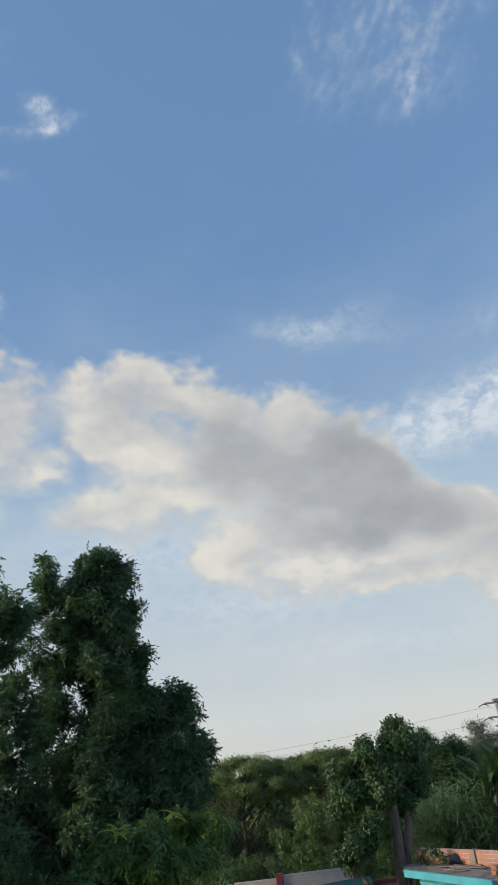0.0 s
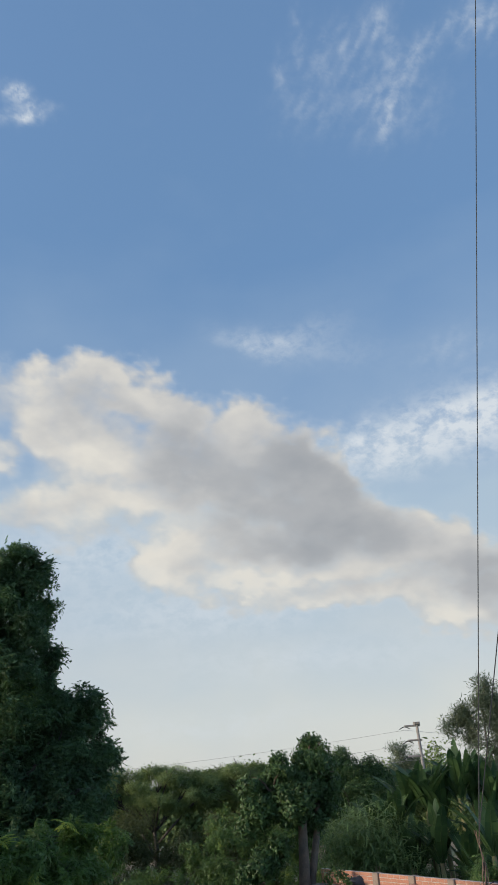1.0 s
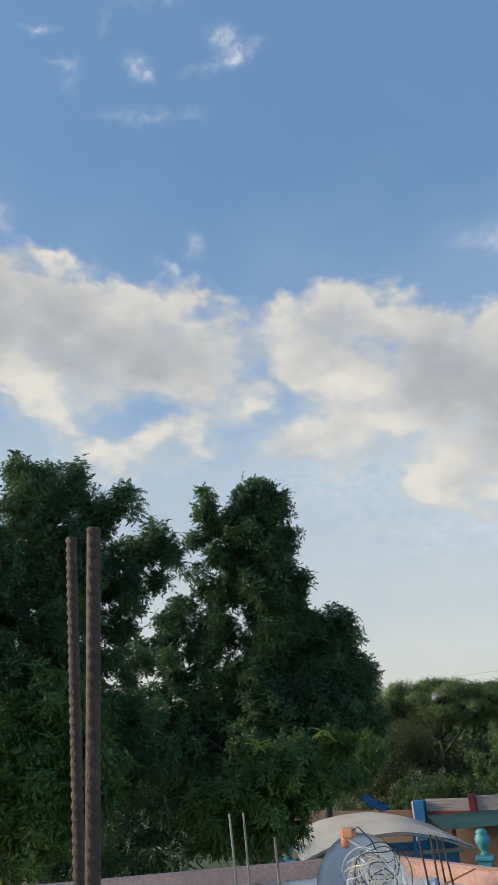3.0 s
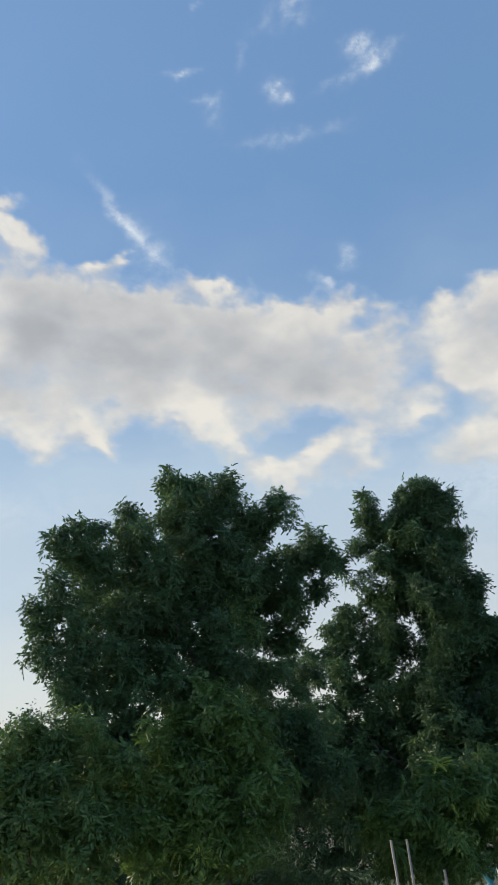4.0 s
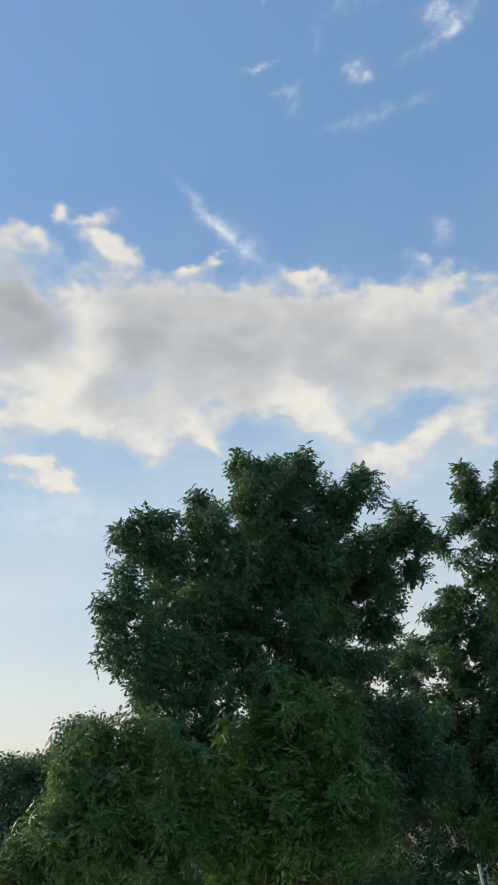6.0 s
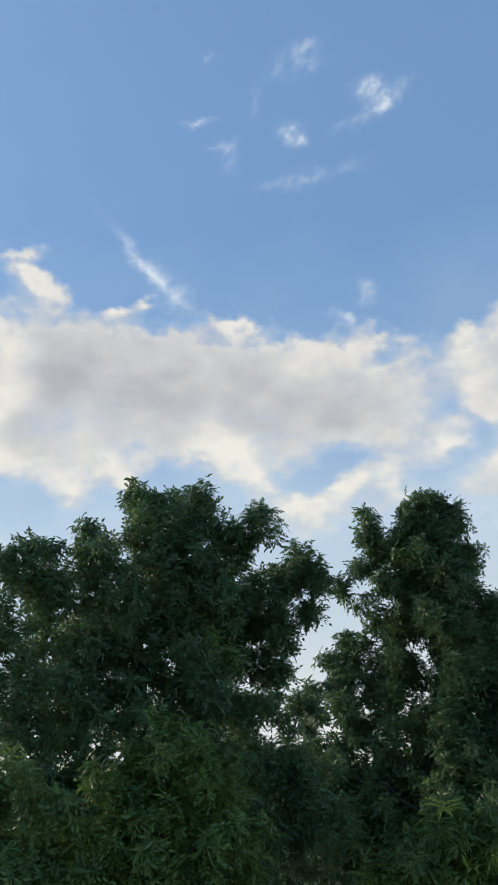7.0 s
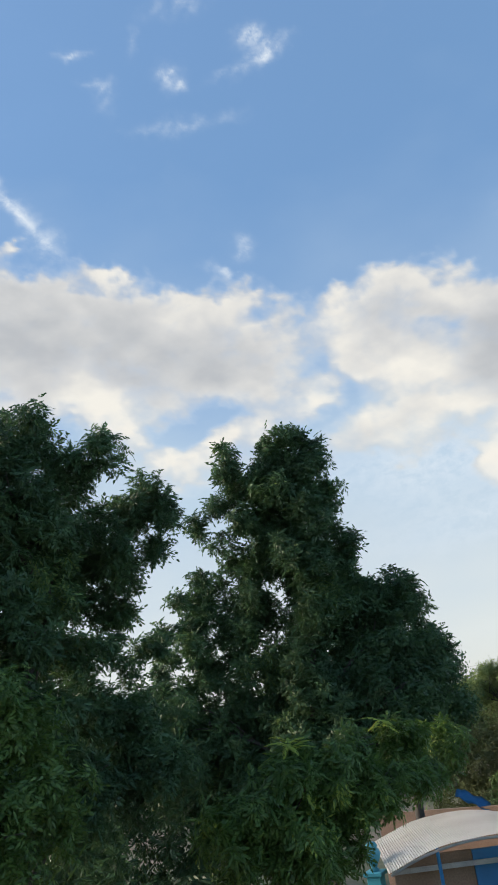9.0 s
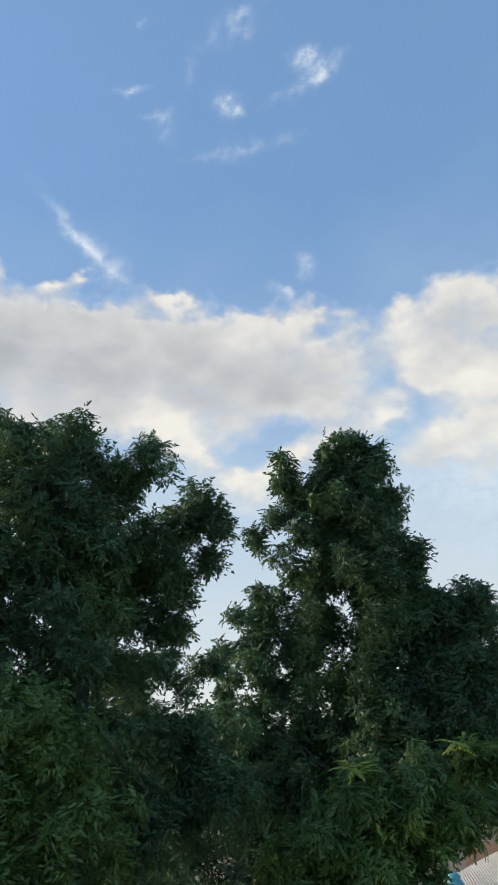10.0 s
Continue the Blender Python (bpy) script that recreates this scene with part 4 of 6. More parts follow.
tree("neem_tree", (-4.8, 18.0, 0), (-4.7, 17.8, 9.0), 0.2, BOUGHS_B_TOP + BOUGHS_B_MIDDLE + BOUGHS_B_LOW + BOUGHS_B_FRONT + BOUGHS_B_HEART,
     NEEM_SPRAYS, NEEM, BARK, "tall neem tree with a narrow dark green crown", "tree", size=(0.95, 1.35), shoots=SHOOTS, seed=4, gap=0.06, limbs=12, group="tall trees beside the house")
tree("neem_sapling", (-5.6, 9.3, 0), (-5.5, 9.3, 6.8), 0.12, [
    (-4.92, 9.30, 8.01, 0.46), (-5.26, 9.01, 7.74, 0.44), (-4.61, 9.54, 7.75, 0.49), (-4.37, 9.93, 7.25, 0.40), (-5.31, 8.81, 7.23, 0.46), (-4.97, 9.23, 7.19, 0.60), (-4.56, 9.64, 6.85, 0.54), (-5.38, 8.55, 6.78, 0.52), (-4.91, 9.07, 6.56, 0.60), (-4.68, 9.48, 8.15, 0.25)],
     NEEM_SPRAYS, NEEM_LIT, BARK, "young neem tree with bright feathery green leaves", "tree", size=(0.75, 1.1), shoots=SHOOTS, seed=5, limbs=5)
tree("neem_sapling", (-6.6, 7.9, 0), (-6.5, 7.9, 6.4), 0.1, [
    (-6.21, 7.57, 7.76, 0.45), (-5.87, 7.98, 7.85, 0.41), (-6.30, 7.27, 7.36, 0.47), (-5.92, 7.74, 7.26, 0.58), (-5.60, 8.26, 7.40, 0.41), (-6.02, 7.41, 6.79, 0.57), (-5.60, 8.04, 6.78, 0.58), (-6.36, 6.98, 6.94, 0.44), (-6.46, 6.77, 6.65, 0.47)],
     NEEM_SPRAYS, NEEM_NEAR, BARK, "young neem tree with drooping glossy leaves below the tall crown", "tree", size=(0.75, 1.1), shoots=SHOOTS, seed=51, limbs=5)
spreading = tree("neem_sapling", (-3.9, 14.2, 0), (-3.8, 14.2, 5.6), 0.12, [
    (-3.6, 13.9, 7.0, 0.33), (-3.1, 14.8, 7.0, 0.44), (-2.5, 15.6, 7.0, 0.41), (-2.2, 16.7, 6.8, 0.38), (-3.1, 14.2, 6.5, 0.59), (-2.7, 15.0, 6.5, 0.48), (-2.4, 15.6, 6.5, 0.32), (-3.7, 13.4, 6.5, 0.56), (-4.0, 13.0, 6.2, 0.63), (-3.2, 14.1, 5.9, 0.42), (-3.5, 13.4, 5.9, 0.56), (-2.8, 14.3, 6.3, 0.34)],
    FINE_SPRAYS, NEEM_LIT, BARK, "young neem tree with spreading feathery green branches", "tree", shoots=SHOOTS, seed=6, limbs=6)
tree("leafy_tree", (-20.5, 17.5, 0), (-20.5, 17.5, 6), 0.25, [
    (-20.1, 17.0, 7.6, 1.5), (-23.2, 17.8, 6.8, 1.6), (-23.0, 21.4, 8.3, 1.2), (-18.9, 16.8, 6.3, 1.8), (-19.8, 15.5, 5.2, 2.0), (-17.0, 19.0, 5.0, 2.2), (-22.5, 16.5, 5.0, 2.2), (-25, 19, 5.5, 2.2)],
    ROUND_SPRAYS, NEEM, BARK, "rounded green tree beyond the tall neems", "tree", per_m2=7, seed=7, limbs=5)
tree("leafy_tree", (-25.5, 15.2, 0), (-25.3, 15.2, 4.5), 0.2, [
    (-24.0, 16.6, 6.9, 1.3), (-25.6, 15.4, 6.9, 1.4), (-27.4, 14.6, 6.9, 1.5), (-29.2, 13.6, 7.0, 1.5), (-23.2, 15.6, 5.0, 1.6), (-25.0, 13.8, 4.6, 1.8), (-27.6, 12.6, 4.6, 1.8), (-25.0, 14.0, 2.6, 2.0), (-22.0, 14.6, 3.0, 1.8)],
    ROUND_SPRAYS, NEEM, BARK, "low dark green tree at the edge of the yards", "tree", per_m2=6, seed=71, limbs=4)
tree("leafy_tree", (-7.2, 31.0, 0), (-7.0, 31.0, 6), 0.25, [
    (-6.0, 30.2, 8.5, 1.48), (-7.2, 29.8, 8.5, 1.65), (-7.0, 29.9, 7.2, 1.85), (-5.6, 30.3, 7.2, 1.24)],
    ROUND_SPRAYS, NEEM, BARK, "dense round dark green tree behind the neem", "tree", per_m2=11, seed=8, limbs=4)
street = tree("street_tree", (2.2, 28.0, 0), (2.5, 28.3, 7.6), 0.3, [
    (3.0, 29.0, 8.5, 0.75), (2.9, 28.9, 7.8, 1.0), (1.9, 28.5, 8.1, 0.65), (1.4, 28.3, 7.4, 0.95), (3.25, 29.0, 7.0, 0.72), (2.2, 28.5, 7.0, 1.0), (0.9, 28.0, 6.6, 0.75), (1.2, 27.8, 5.8, 0.7), (0.8, 27.4, 5.1, 0.7), (2.95, 28.8, 6.2, 0.55)],
    BROAD_SPRAYS, BROAD, BROWN_BARK, "broad-leaved street tree with a thick brown trunk", "tree", per_m2=24, size=(0.58, 0.85), seed=9, limbs=4, core=0.5, gap=0.1)
obj("second_stem", tubed([(0.25, 0.05, 0), (0.38, 0.1, 2.4), (0.32, 0.2, 4.4), (0.75, 0.6, 6.2), (0.9, 0.8, 7.6)], [0.26, 0.17, 0.14, 0.11, 0.06], 10), BROWN_BARK, street, smooth=True)
obj("low_bough", tubed([(0.05, 0, 2.9), (-0.35, -0.1, 3.6), (-0.9, -0.3, 4.0), (-1.4, -0.5, 4.8)], [0.14, 0.1, 0.08, 0.04], 8), BROWN_BARK, street, smooth=True)
tree("leafy_tree", (5.95, 43, 0), (5.95, 43, 6.6), 0.3, [
    (5.52, 43.04, 7.94, 1.29), (6.89, 43.04, 7.42, 1.38), (4.4, 43.04, 7.25, 1.38), (7.84, 42.7, 6.56, 1.29), (5.95, 42.18, 6.05, 1.89), (3.02, 43.04, 6.73, 1.55)],
    ROUND_SPRAYS, BROAD, BARK, "dense dark tree in the distance", "tree", per_m2=14, seed=10, limbs=4, size=(0.7, 1.0))
tree("eucalyptus_tree", (13.6, 43.3, 0), (13.9, 43.1, 10.8), 0.1, [
    (14.2, 42.9, 11.7, 0.55), (13.8, 43.1, 11.0, 0.7), (14.6, 42.9, 10.9, 0.7), (13.0, 43.4, 10.2, 0.75), (12.2, 43.7, 9.7, 0.6), (14.3, 43.0, 9.9, 0.8), (13.3, 43.3, 9.0, 0.7), (15.2, 42.6, 9.6, 0.8), (14.4, 43, 8.6, 0.7), (15.4, 42.6, 8.4, 0.9), (13.2, 43.3, 7.6, 0.9), (12.6, 43.5, 6.8, 1.0), (14.4, 43, 6.9, 1.1)],
    WILLOW_SPRAYS, EUCALYPT, PALE_BARK, "slender eucalyptus with airy grey-green foliage", "tree", per_m2=14, seed=11, limbs=10, gap=0.1, size=(1.1, 1.6), twigs=False)
tree("eucalyptus_tree", (14.3, 68.8, 0), (14.3, 68.8, 9), 0.15, [
    (14.2, 68.8, 9.2, 0.9), (13.8, 68.8, 8.2, 0.9), (15.0, 68.8, 8.3, 0.9), (14.3, 68.8, 7.2, 1.2), (15.6, 68.8, 7.2, 0.8)],
    WILLOW_SPRAYS, EUCALYPT, PALE_BARK, "distant eucalyptus beside the power pole", "tree", per_m2=5, seed=12, limbs=4, size=(1.2, 1.7))
tree("conifer_tree", (13.2, 74.2, 0), (13.2, 74.2, 7.5), 0.2, [
    (12.8, 74.2, 7.4, 1.0), (13.8, 74.2, 7.2, 1.0), (13.2, 74.2, 6.2, 1.6), (11.8, 74.2, 6.2, 1.2)],
    FEATHER_SPRAYS, EUCALYPT, BARK, "distant hazy green tree", "tree", per_m2=6, seed=13, limbs=3, size=(1.2, 1.7))


def acacia(base, reach, top, seed, label):
    """An umbrella of many small flat pads in two tiers."""
    rng = random.Random(seed)
    pads = []
    for k in range(26):
        a, d = k * 2.4, reach * math.sqrt((k + 0.5) / 26)
        pads.append((base[0] + d * math.cos(a), base[1] + 0.6 * d * math.sin(a), top - 0.09 * d * d / reach * 3 + rng.uniform(-0.4, 0.15), rng.uniform(0.6, 1.0)))
    for k in range(14):
        a, d = k * 2.4 + 1, reach * 0.9 * math.sqrt((k + 0.5) / 14)
        pads.append((base[0] + d * math.cos(a), base[1] + 0.6 * d * math.sin(a), top - 1.5 + rng.uniform(-0.5, 0.3), rng.uniform(0.6, 1.0)))
    return tree("acacia_tree", base, (base[0], base[1], top - 2.2), 0.2, pads, FEATHER_SPRAYS, ACACIA, BARK, label, "tree", per_m2=3.6, size=(0.8, 1.3), seed=seed, flat=0.34, core=0.3, up=0.9, gap=0.2, limbs=14, group="flat-topped acacias")


acacia((-4.3, 43.5, 0), 3.7, 8.4, 15, "spreading flat-topped acacia with thin feathery foliage")
acacia((1.0, 46.0, 0), 3.5, 8.5, 16, "spreading acacia with open feathery foliage and dark boughs")


def young_shoot(parent, loc, seed):
    """A tuft of pale new feather leaves that stands out of the crown."""
    v, f = neem_spray(seed, fronds=9, length=0.27, pairs=8, leaf=0.075, width=0.028, droop=0.7, low=0, high=60)
    ob = obj_mesh("young_shoot", grid_mesh("young_shoot", v * 0.95, f), YOUNG, parent, "pale yellow-green new leaves")
    ob.location = Vector(loc) - Vector(parent.location)


def thicket(name, clumps, sprays, mat, label, per_m2, seed, size=(0.9, 1.4), up=0.6, flat=1.1, kind="", shoots=0):
    rng = np.random.RandomState(seed)
    if shoots:
        p, nm = shoot_points(clumps, shoots, rng, cluster=6, spread=0.28, floor=0.1)
    else:
        p, nm = crown_points(clumps, per_m2, rng, flat, 0.45, up, 0.0, 0.1)
    base = np.array([clumps[0][0], clumps[0][1], 0.0])
    me = scatter(name, sprays, p - base, nm, rng.uniform(*size, len(p)), rng)
    ob = obj_mesh(name, me, mat)
    ob.location = base
    tagged(ob, label, "bush", kind=kind)
    return ob


def span_clumps(x0, y0, x1, y1, n, z0, z1, r, seed):
    rng = random.Random(seed)
    return [(x0 + (x1 - x0) * t + rng.uniform(-0.4, 0.4), y0 + (y1 - y0) * t + rng.uniform(-1.2, 1.2), rng.uniform(z0, z1), r * rng.uniform(0.8, 1.25)) for t in np.linspace(0, 1, n)]


thicket("undergrowth", span_clumps(-9, 40, 1, 41, 12, 4.4, 5.8, 1.3, 1) + span_clumps(-9, 39, 1, 40, 10, 2.0, 3.4, 1.5, 2), FEATHER_SPRAYS, OLIVE, "dry olive-brown scrub under the acacias", 1.9, 21, (1.0, 1.6), kind="stuff")
thicket("shrubs", span_clumps(-1.5, 38, 2.6, 36.5, 7, 4.0, 5.8, 1.1, 3) + span_clumps(-5, 37.5, 2.6, 36, 9, 2.4, 3.8, 1.3, 4), BUSH_SPRAYS, NEEM_NEAR, "mixed green shrubs behind the walls", 0, 22, (0.8, 1.3), kind="stuff", shoots=12)
thicket("shrubs", span_clumps(7.4, 37.6, 14.5, 37, 11, 1.5, 4.8, 1.4, 12) + span_clumps(3.4, 38.5, 8.4, 38, 8, 2.0, 5.2, 1.4, 13) + span_clumps(4.4, 33.0, 13, 31.5, 11, 0.6, 2.4, 1.1, 14), BUSH_SPRAYS, NEEM_NEAR, "low green growth around the banana plants", 0, 28, (0.8, 1.3), kind="stuff", shoots=10)
thicket("far_woods", span_clumps(-60, 95, 60, 110, 40, 3.5, 5.5, 4.0, 5) + span_clumps(-60, 60, -14, 75, 16, 4, 6, 3.0, 6) + span_clumps(-40, 14, -26, 34, 10, 3, 5, 3.0, 7) + span_clumps(16, 46, 32, 52, 8, 4, 6.5, 2.2, 8), ROUND_SPRAYS, ACACIA, "distant belt of green trees", 0.3, 23, (3.6, 5.6), kind="stuff")
thicket("shrubs", span_clumps(-14, 15, -7, 19, 10, 4.5, 7.5, 1.5, 9) + span_clumps(-13, 12, -6.4, 14.6, 9, 3.0, 5.8, 1.5, 10) + span_clumps(-14, 11, -5.8, 15, 8, 1.0, 3.4, 1.7, 11), BUSH_SPRAYS, NEEM, "dark shaded bushes under the neem trees", 0, 24, (0.9, 1.4), kind="stuff", shoots=9)


# ---- reeds and bananas ----
def blade(length, width, bend, n=4):
    """An arching narrow leaf along +x as a strip of quads."""
    vs, fs = [], []
    for i in range(n + 1):
        t = i / n
        w = width * (math.sin(math.pi * min(1, 0.15 + 0.85 * t)) * 0.9 + 0.05) / 2
        x, z = length * t * (1 - 0.25 * bend * t), length * (0.35 * t - bend * t * t)
        vs += [(x, w, z), (x, -w, z)]
    for i in range(n):
        fs.append((2 * i, 2 * i + 1, 2 * i + 3, 2 * i + 2))
    return np.array(vs), np.array(fs)


def reed_stalk(seed):
    rng = random.Random(seed)
    out = []
    h = 1.0
    for k in range(20):
        v, f = blade(0.2 * rng.uniform(0.6, 1.15), 0.015, rng.uniform(0.1, 0.8), 3)
        r = rot("Z", k * 2.6 + rng.uniform(-0.5, 0.5))
        out.append((v @ r.T + (0, 0, h * (0.12 + 0.045 * k)), f))
    s = np.array([(-0.004, 0, 0), (0.004, 0, 0), (0.002, 0, h), (-0.002, 0, h)])
    out.append((s, np.array([(0, 1, 2, 3)])))
    return merged(out)


def reeds():
    rng = np.random.RandomState(31)
    n = 560
    x, y = rng.uniform(3.9, 7.1, n), rng.uniform(33.6, 36.5, n)
    clump = np.sin(x * 4.3 + y * 2.1) + np.sin(x * 2.3 - y * 3.7)
    top = 6.2 - 0.3 * np.abs(x - 5.2) + 0.35 * clump + rng.uniform(-1.3, 0.5, n)
    stalks = [reed_stalk(s) for s in range(6)]
    p = np.stack([x, y, top - 3.0 * rng.uniform(0.9, 1.1, n)], -1)
    nm = np.stack([rng.normal(0, 0.2, n), rng.normal(0, 0.2, n) - 0.05, np.ones(n)], -1)
    me = scatter("reeds", stalks, p - (6, 35, 0), nm, rng.uniform(2.6, 3.4, n), rng)
    lower = np.stack([x, y, rng.uniform(-0.1, 0.2, n)], -1)
    ob = obj_mesh("giant_reeds", me, REED)
    ob.location = (6, 35, 0)
    tagged(ob, "thicket of pale green giant reeds", "reed", kind="stuff")
    me2 = scatter("reeds_low", stalks, lower - (6, 35, 0), nm, rng.uniform(3.2, 4.2, n), rng)
    ob2 = obj_mesh("giant_reeds", me2, REED)
    ob2.location = (6, 35, 0)
    tagged(ob2, "lower growth of the giant reed thicket", "reed", kind="stuff")


reeds()


def banana_leaf(length, width, rise, bend, seed, split=0.5):
    """A long paddle leaf along +x: two halves folded at the midrib, torn into strips at the edge."""
    rng = random.Random(seed)
    n = 22
    bm = bmesh.new()

    def mid(t):
        a = rise - bend * t
        x = sum(math.cos(rise - bend * t * (i + 0.5) / 8) for i in range(8)) / 8 * t * length
        z = sum(math.sin(rise - bend * t * (i + 0.5) / 8) for i in range(8)) / 8 * t * length
        return Vector((x, 0, z)), Vector((math.cos(a), 0, math.sin(a)))

    for side in (1, -1):
        k = 0
        while k < n:
            run = rng.randint(1, 4) if rng.random() < split else 5
            run = min(run, n - k)
            sag = rng.uniform(-0.1, 0.35)
            row = []
            for j in range(run + 1):
                t = 0.12 + 0.88 * (k + j) / n
                p, d = mid(t)
                w = width / 2 * math.sin(math.pi * min(1.0, (0.06 + 0.94 * (t - 0.12) / 0.88)) ** 0.8) ** 0.6
                shrink = 0.012 * (1 if j == 0 else -1 if j == run else 0) * length * 0.3
                q = p + Vector((d.x * shrink + 0.12 * w, side * w * 0.95, w * (0.25 - sag)))
                row.append((bm.verts.new(p), bm.verts.new(q)))
            for (a, b), (c, d2) in zip(row, row[1:]):
                bm.faces.new((a, b, d2, c))
            k += run
    pts = [mid(t)[0] - Vector((0, 0, 0.015)) for t in np.linspace(0, 1, 8)]
    tube(bm, pts, [0.035 * (1 - 0.85 * i / 7) for i in range(8)], 5)
    return bm


def banana_plant(base, height, leaves, seed, label, dead=0):
    rng = random.Random(seed)
    root = empty("banana_plant", base)
    obj("stem", tubed([(0, 0, 0), (0.05, 0, height * 0.5), (0.02, 0.04, height)], [0.16, 0.13, 0.08], 10), BANANA_STEM, root, smooth=True)
    for k in range(leaves):
        ob = obj("leaf", banana_leaf(rng.uniform(2.0, 2.8), rng.uniform(0.4, 0.56), radians(rng.uniform(62, 90)), radians(rng.uniform(5, 70)), seed * 20 + k), BANANA, root)
        ob.matrix_basis = pose(0.02, 0.04, height * rng.uniform(0.93, 1.0), 0, 0, k * 137 + rng.uniform(-25, 25))
    for k in range(dead):
        ob = obj("dead_leaf", banana_leaf(1.4, 0.3, radians(-30), radians(70), seed * 20 + 50 + k, 0.9), DRY, root, "withered brown hanging leaf")
        ob.matrix_basis = pose(0.02, 0.04, height * 0.9, 0, 0, k * 97 + 20)
    tagged(root, label, "banana plant", "banana grove")
    return root


BANANA_STEM = material("banana_stem", (0.2, 0.22, 0.08), (0.16, 0.12, 0.06), scale=2)
for i, (bx, by, bh) in enumerate(((6.3, 37.6, 4.6), (7.0, 37.2, 5.2), (7.7, 37.6, 5.8), (8.4, 37.3, 6.0), (9.1, 37.6, 5.4), (9.8, 37.0, 6.2), (10.5, 37.4, 6.0), (11.2, 37.0, 5.6), (8.2, 35.2, 4.0), (9.2, 34.8, 3.4), (10.2, 35.2, 4.4), (11.4, 35.4, 4.2), (12.4, 36.6, 5.0), (7.4, 36.0, 3.6), (9.6, 33.6, 2.6), (11.0, 33.4, 2.6))):
    banana_plant((bx, by - 1.4, 0), bh + 0.3, 12, 100 + i, "banana plant with upright dark green paddle leaves")
banana_plant((8.9, 29.0, 0), 4.9, 7, 130, "banana plant with torn arching leaves and withered ones", dead=4)
thicket("shrub", [(8.4, 28.8, 4.4, 0.7), (9.0, 28.6, 3.8, 0.9), (8.0, 28.8, 3.4, 0.9), (9.6, 28.4, 4.4, 0.8), (8.8, 28.6, 2.2, 1.2)], FINE_SPRAYS, NEEM_NEAR, "bright green shrub behind the brick parapet", 7, 25)

for i, p in enumerate(((-3.27, 13.03, 7.22), (-2.75, 15.3, 7.3))):
    young_shoot(spreading, p, 90 + i)


# ---- walls of separate bricks ----
def brick_mesh(l, h, d, bevel=0.006):
    bm = boxed(-l / 2, -d / 2, -h / 2, l / 2, d / 2, h / 2, bevel=bevel)
    me = bpy.data.meshes.new("brick")
    bm.to_mesh(me)
    bm.free()
    return me


def prism(poly, z0, z1):
    bm = bmesh.new()
    lo = [bm.verts.new((x, y, z0)) for x, y in poly]
    hi = [bm.verts.new((x, y, z1)) for x, y in poly]
    bm.faces.new(lo[::-1])
    bm.faces.new(hi)
    for i in range(len(poly)):
        j = (i + 1) % len(poly)
        bm.faces.new((lo[i], lo[j], hi[j], hi[i]))
    bmesh.ops.recalc_face_normals(bm, faces=bm.faces)
    return bm


def brick_wall(name, a, b, z0, z1, mat, label, thick=0.13, bl=0.24, bh=0.09, joint=0.013, seed=0):
    """A mortar core with bricks standing proud of it on both faces."""
    rng = random.Random(seed)
    L = math.hypot(b[0] - a[0], b[1] - a[1])
    ang = math.degrees(math.atan2(b[1] - a[1], b[0] - a[0]))
    root = empty(name, (a[0], a[1], z0), ang)
    h = z1 - z0
    obj("mortar", boxed(0, -thick / 2 + 0.008, 0, L, thick / 2 - 0.008, h - 0.004), MORTAR, root)
    full = brick_mesh(bl, bh, thick)
    full.materials.append(mat)
    half = brick_mesh(bl / 2 - joint / 2, bh, thick)
    half.materials.append(mat)
    rows = int((h + joint) / (bh + joint))
    rh = h / rows
    for r in range(rows):
        x, odd = 0.0, r % 2
        while x < L - 0.05:
            use, w = (half, bl / 2 - joint / 2) if (odd and x == 0.0) or L - x < bl else (full, bl)
            ob = new("brick", use)
            ob.parent = root
            ob.matrix_basis = pose(x + w / 2, rng.uniform(-0.004, 0.004), rh * (r + 0.5), 0, rng.uniform(-0.4, 0.4), rng.uniform(-0.5, 0.5))
            x += w + joint
    tagged(root, label, "wall", kind="structure")
    return root


# ---- teal-edged house with a brick parapet ----
def hollow_brick(loc, rz, rx=0):
    """A six-hole clay brick: an outer shell with webs, open at its ends."""
    ob = new("hollow_brick", HOLLOW)
    ob.matrix_basis = pose(*loc, rx, 0, rz)
    tagged(ob, "red hollow clay brick lying on the roof", "brick", "loose hollow bricks")
    return ob


def hollow_mesh():
    bm = bmesh.new()
    l, w, h, t = 0.24, 0.14, 0.12, 0.014
    for x in (-w / 2, -w / 6 + t / 3, w / 6 - t / 3, w / 2 - t):
        box(bm, x, -l / 2, 0.001, x + t, l / 2, h - 0.001)
    for z in (0, h / 2 - t / 2, h - t):
        box(bm, -w / 2, -l / 2 + 0.001, z, w / 2, l / 2 - 0.001, z + t)
    me = bpy.data.meshes.new("hollow_brick")
    bm.to_mesh(me)
    bm.free()
    me.materials.append(BRICK)
    return me


HOLLOW = hollow_mesh()


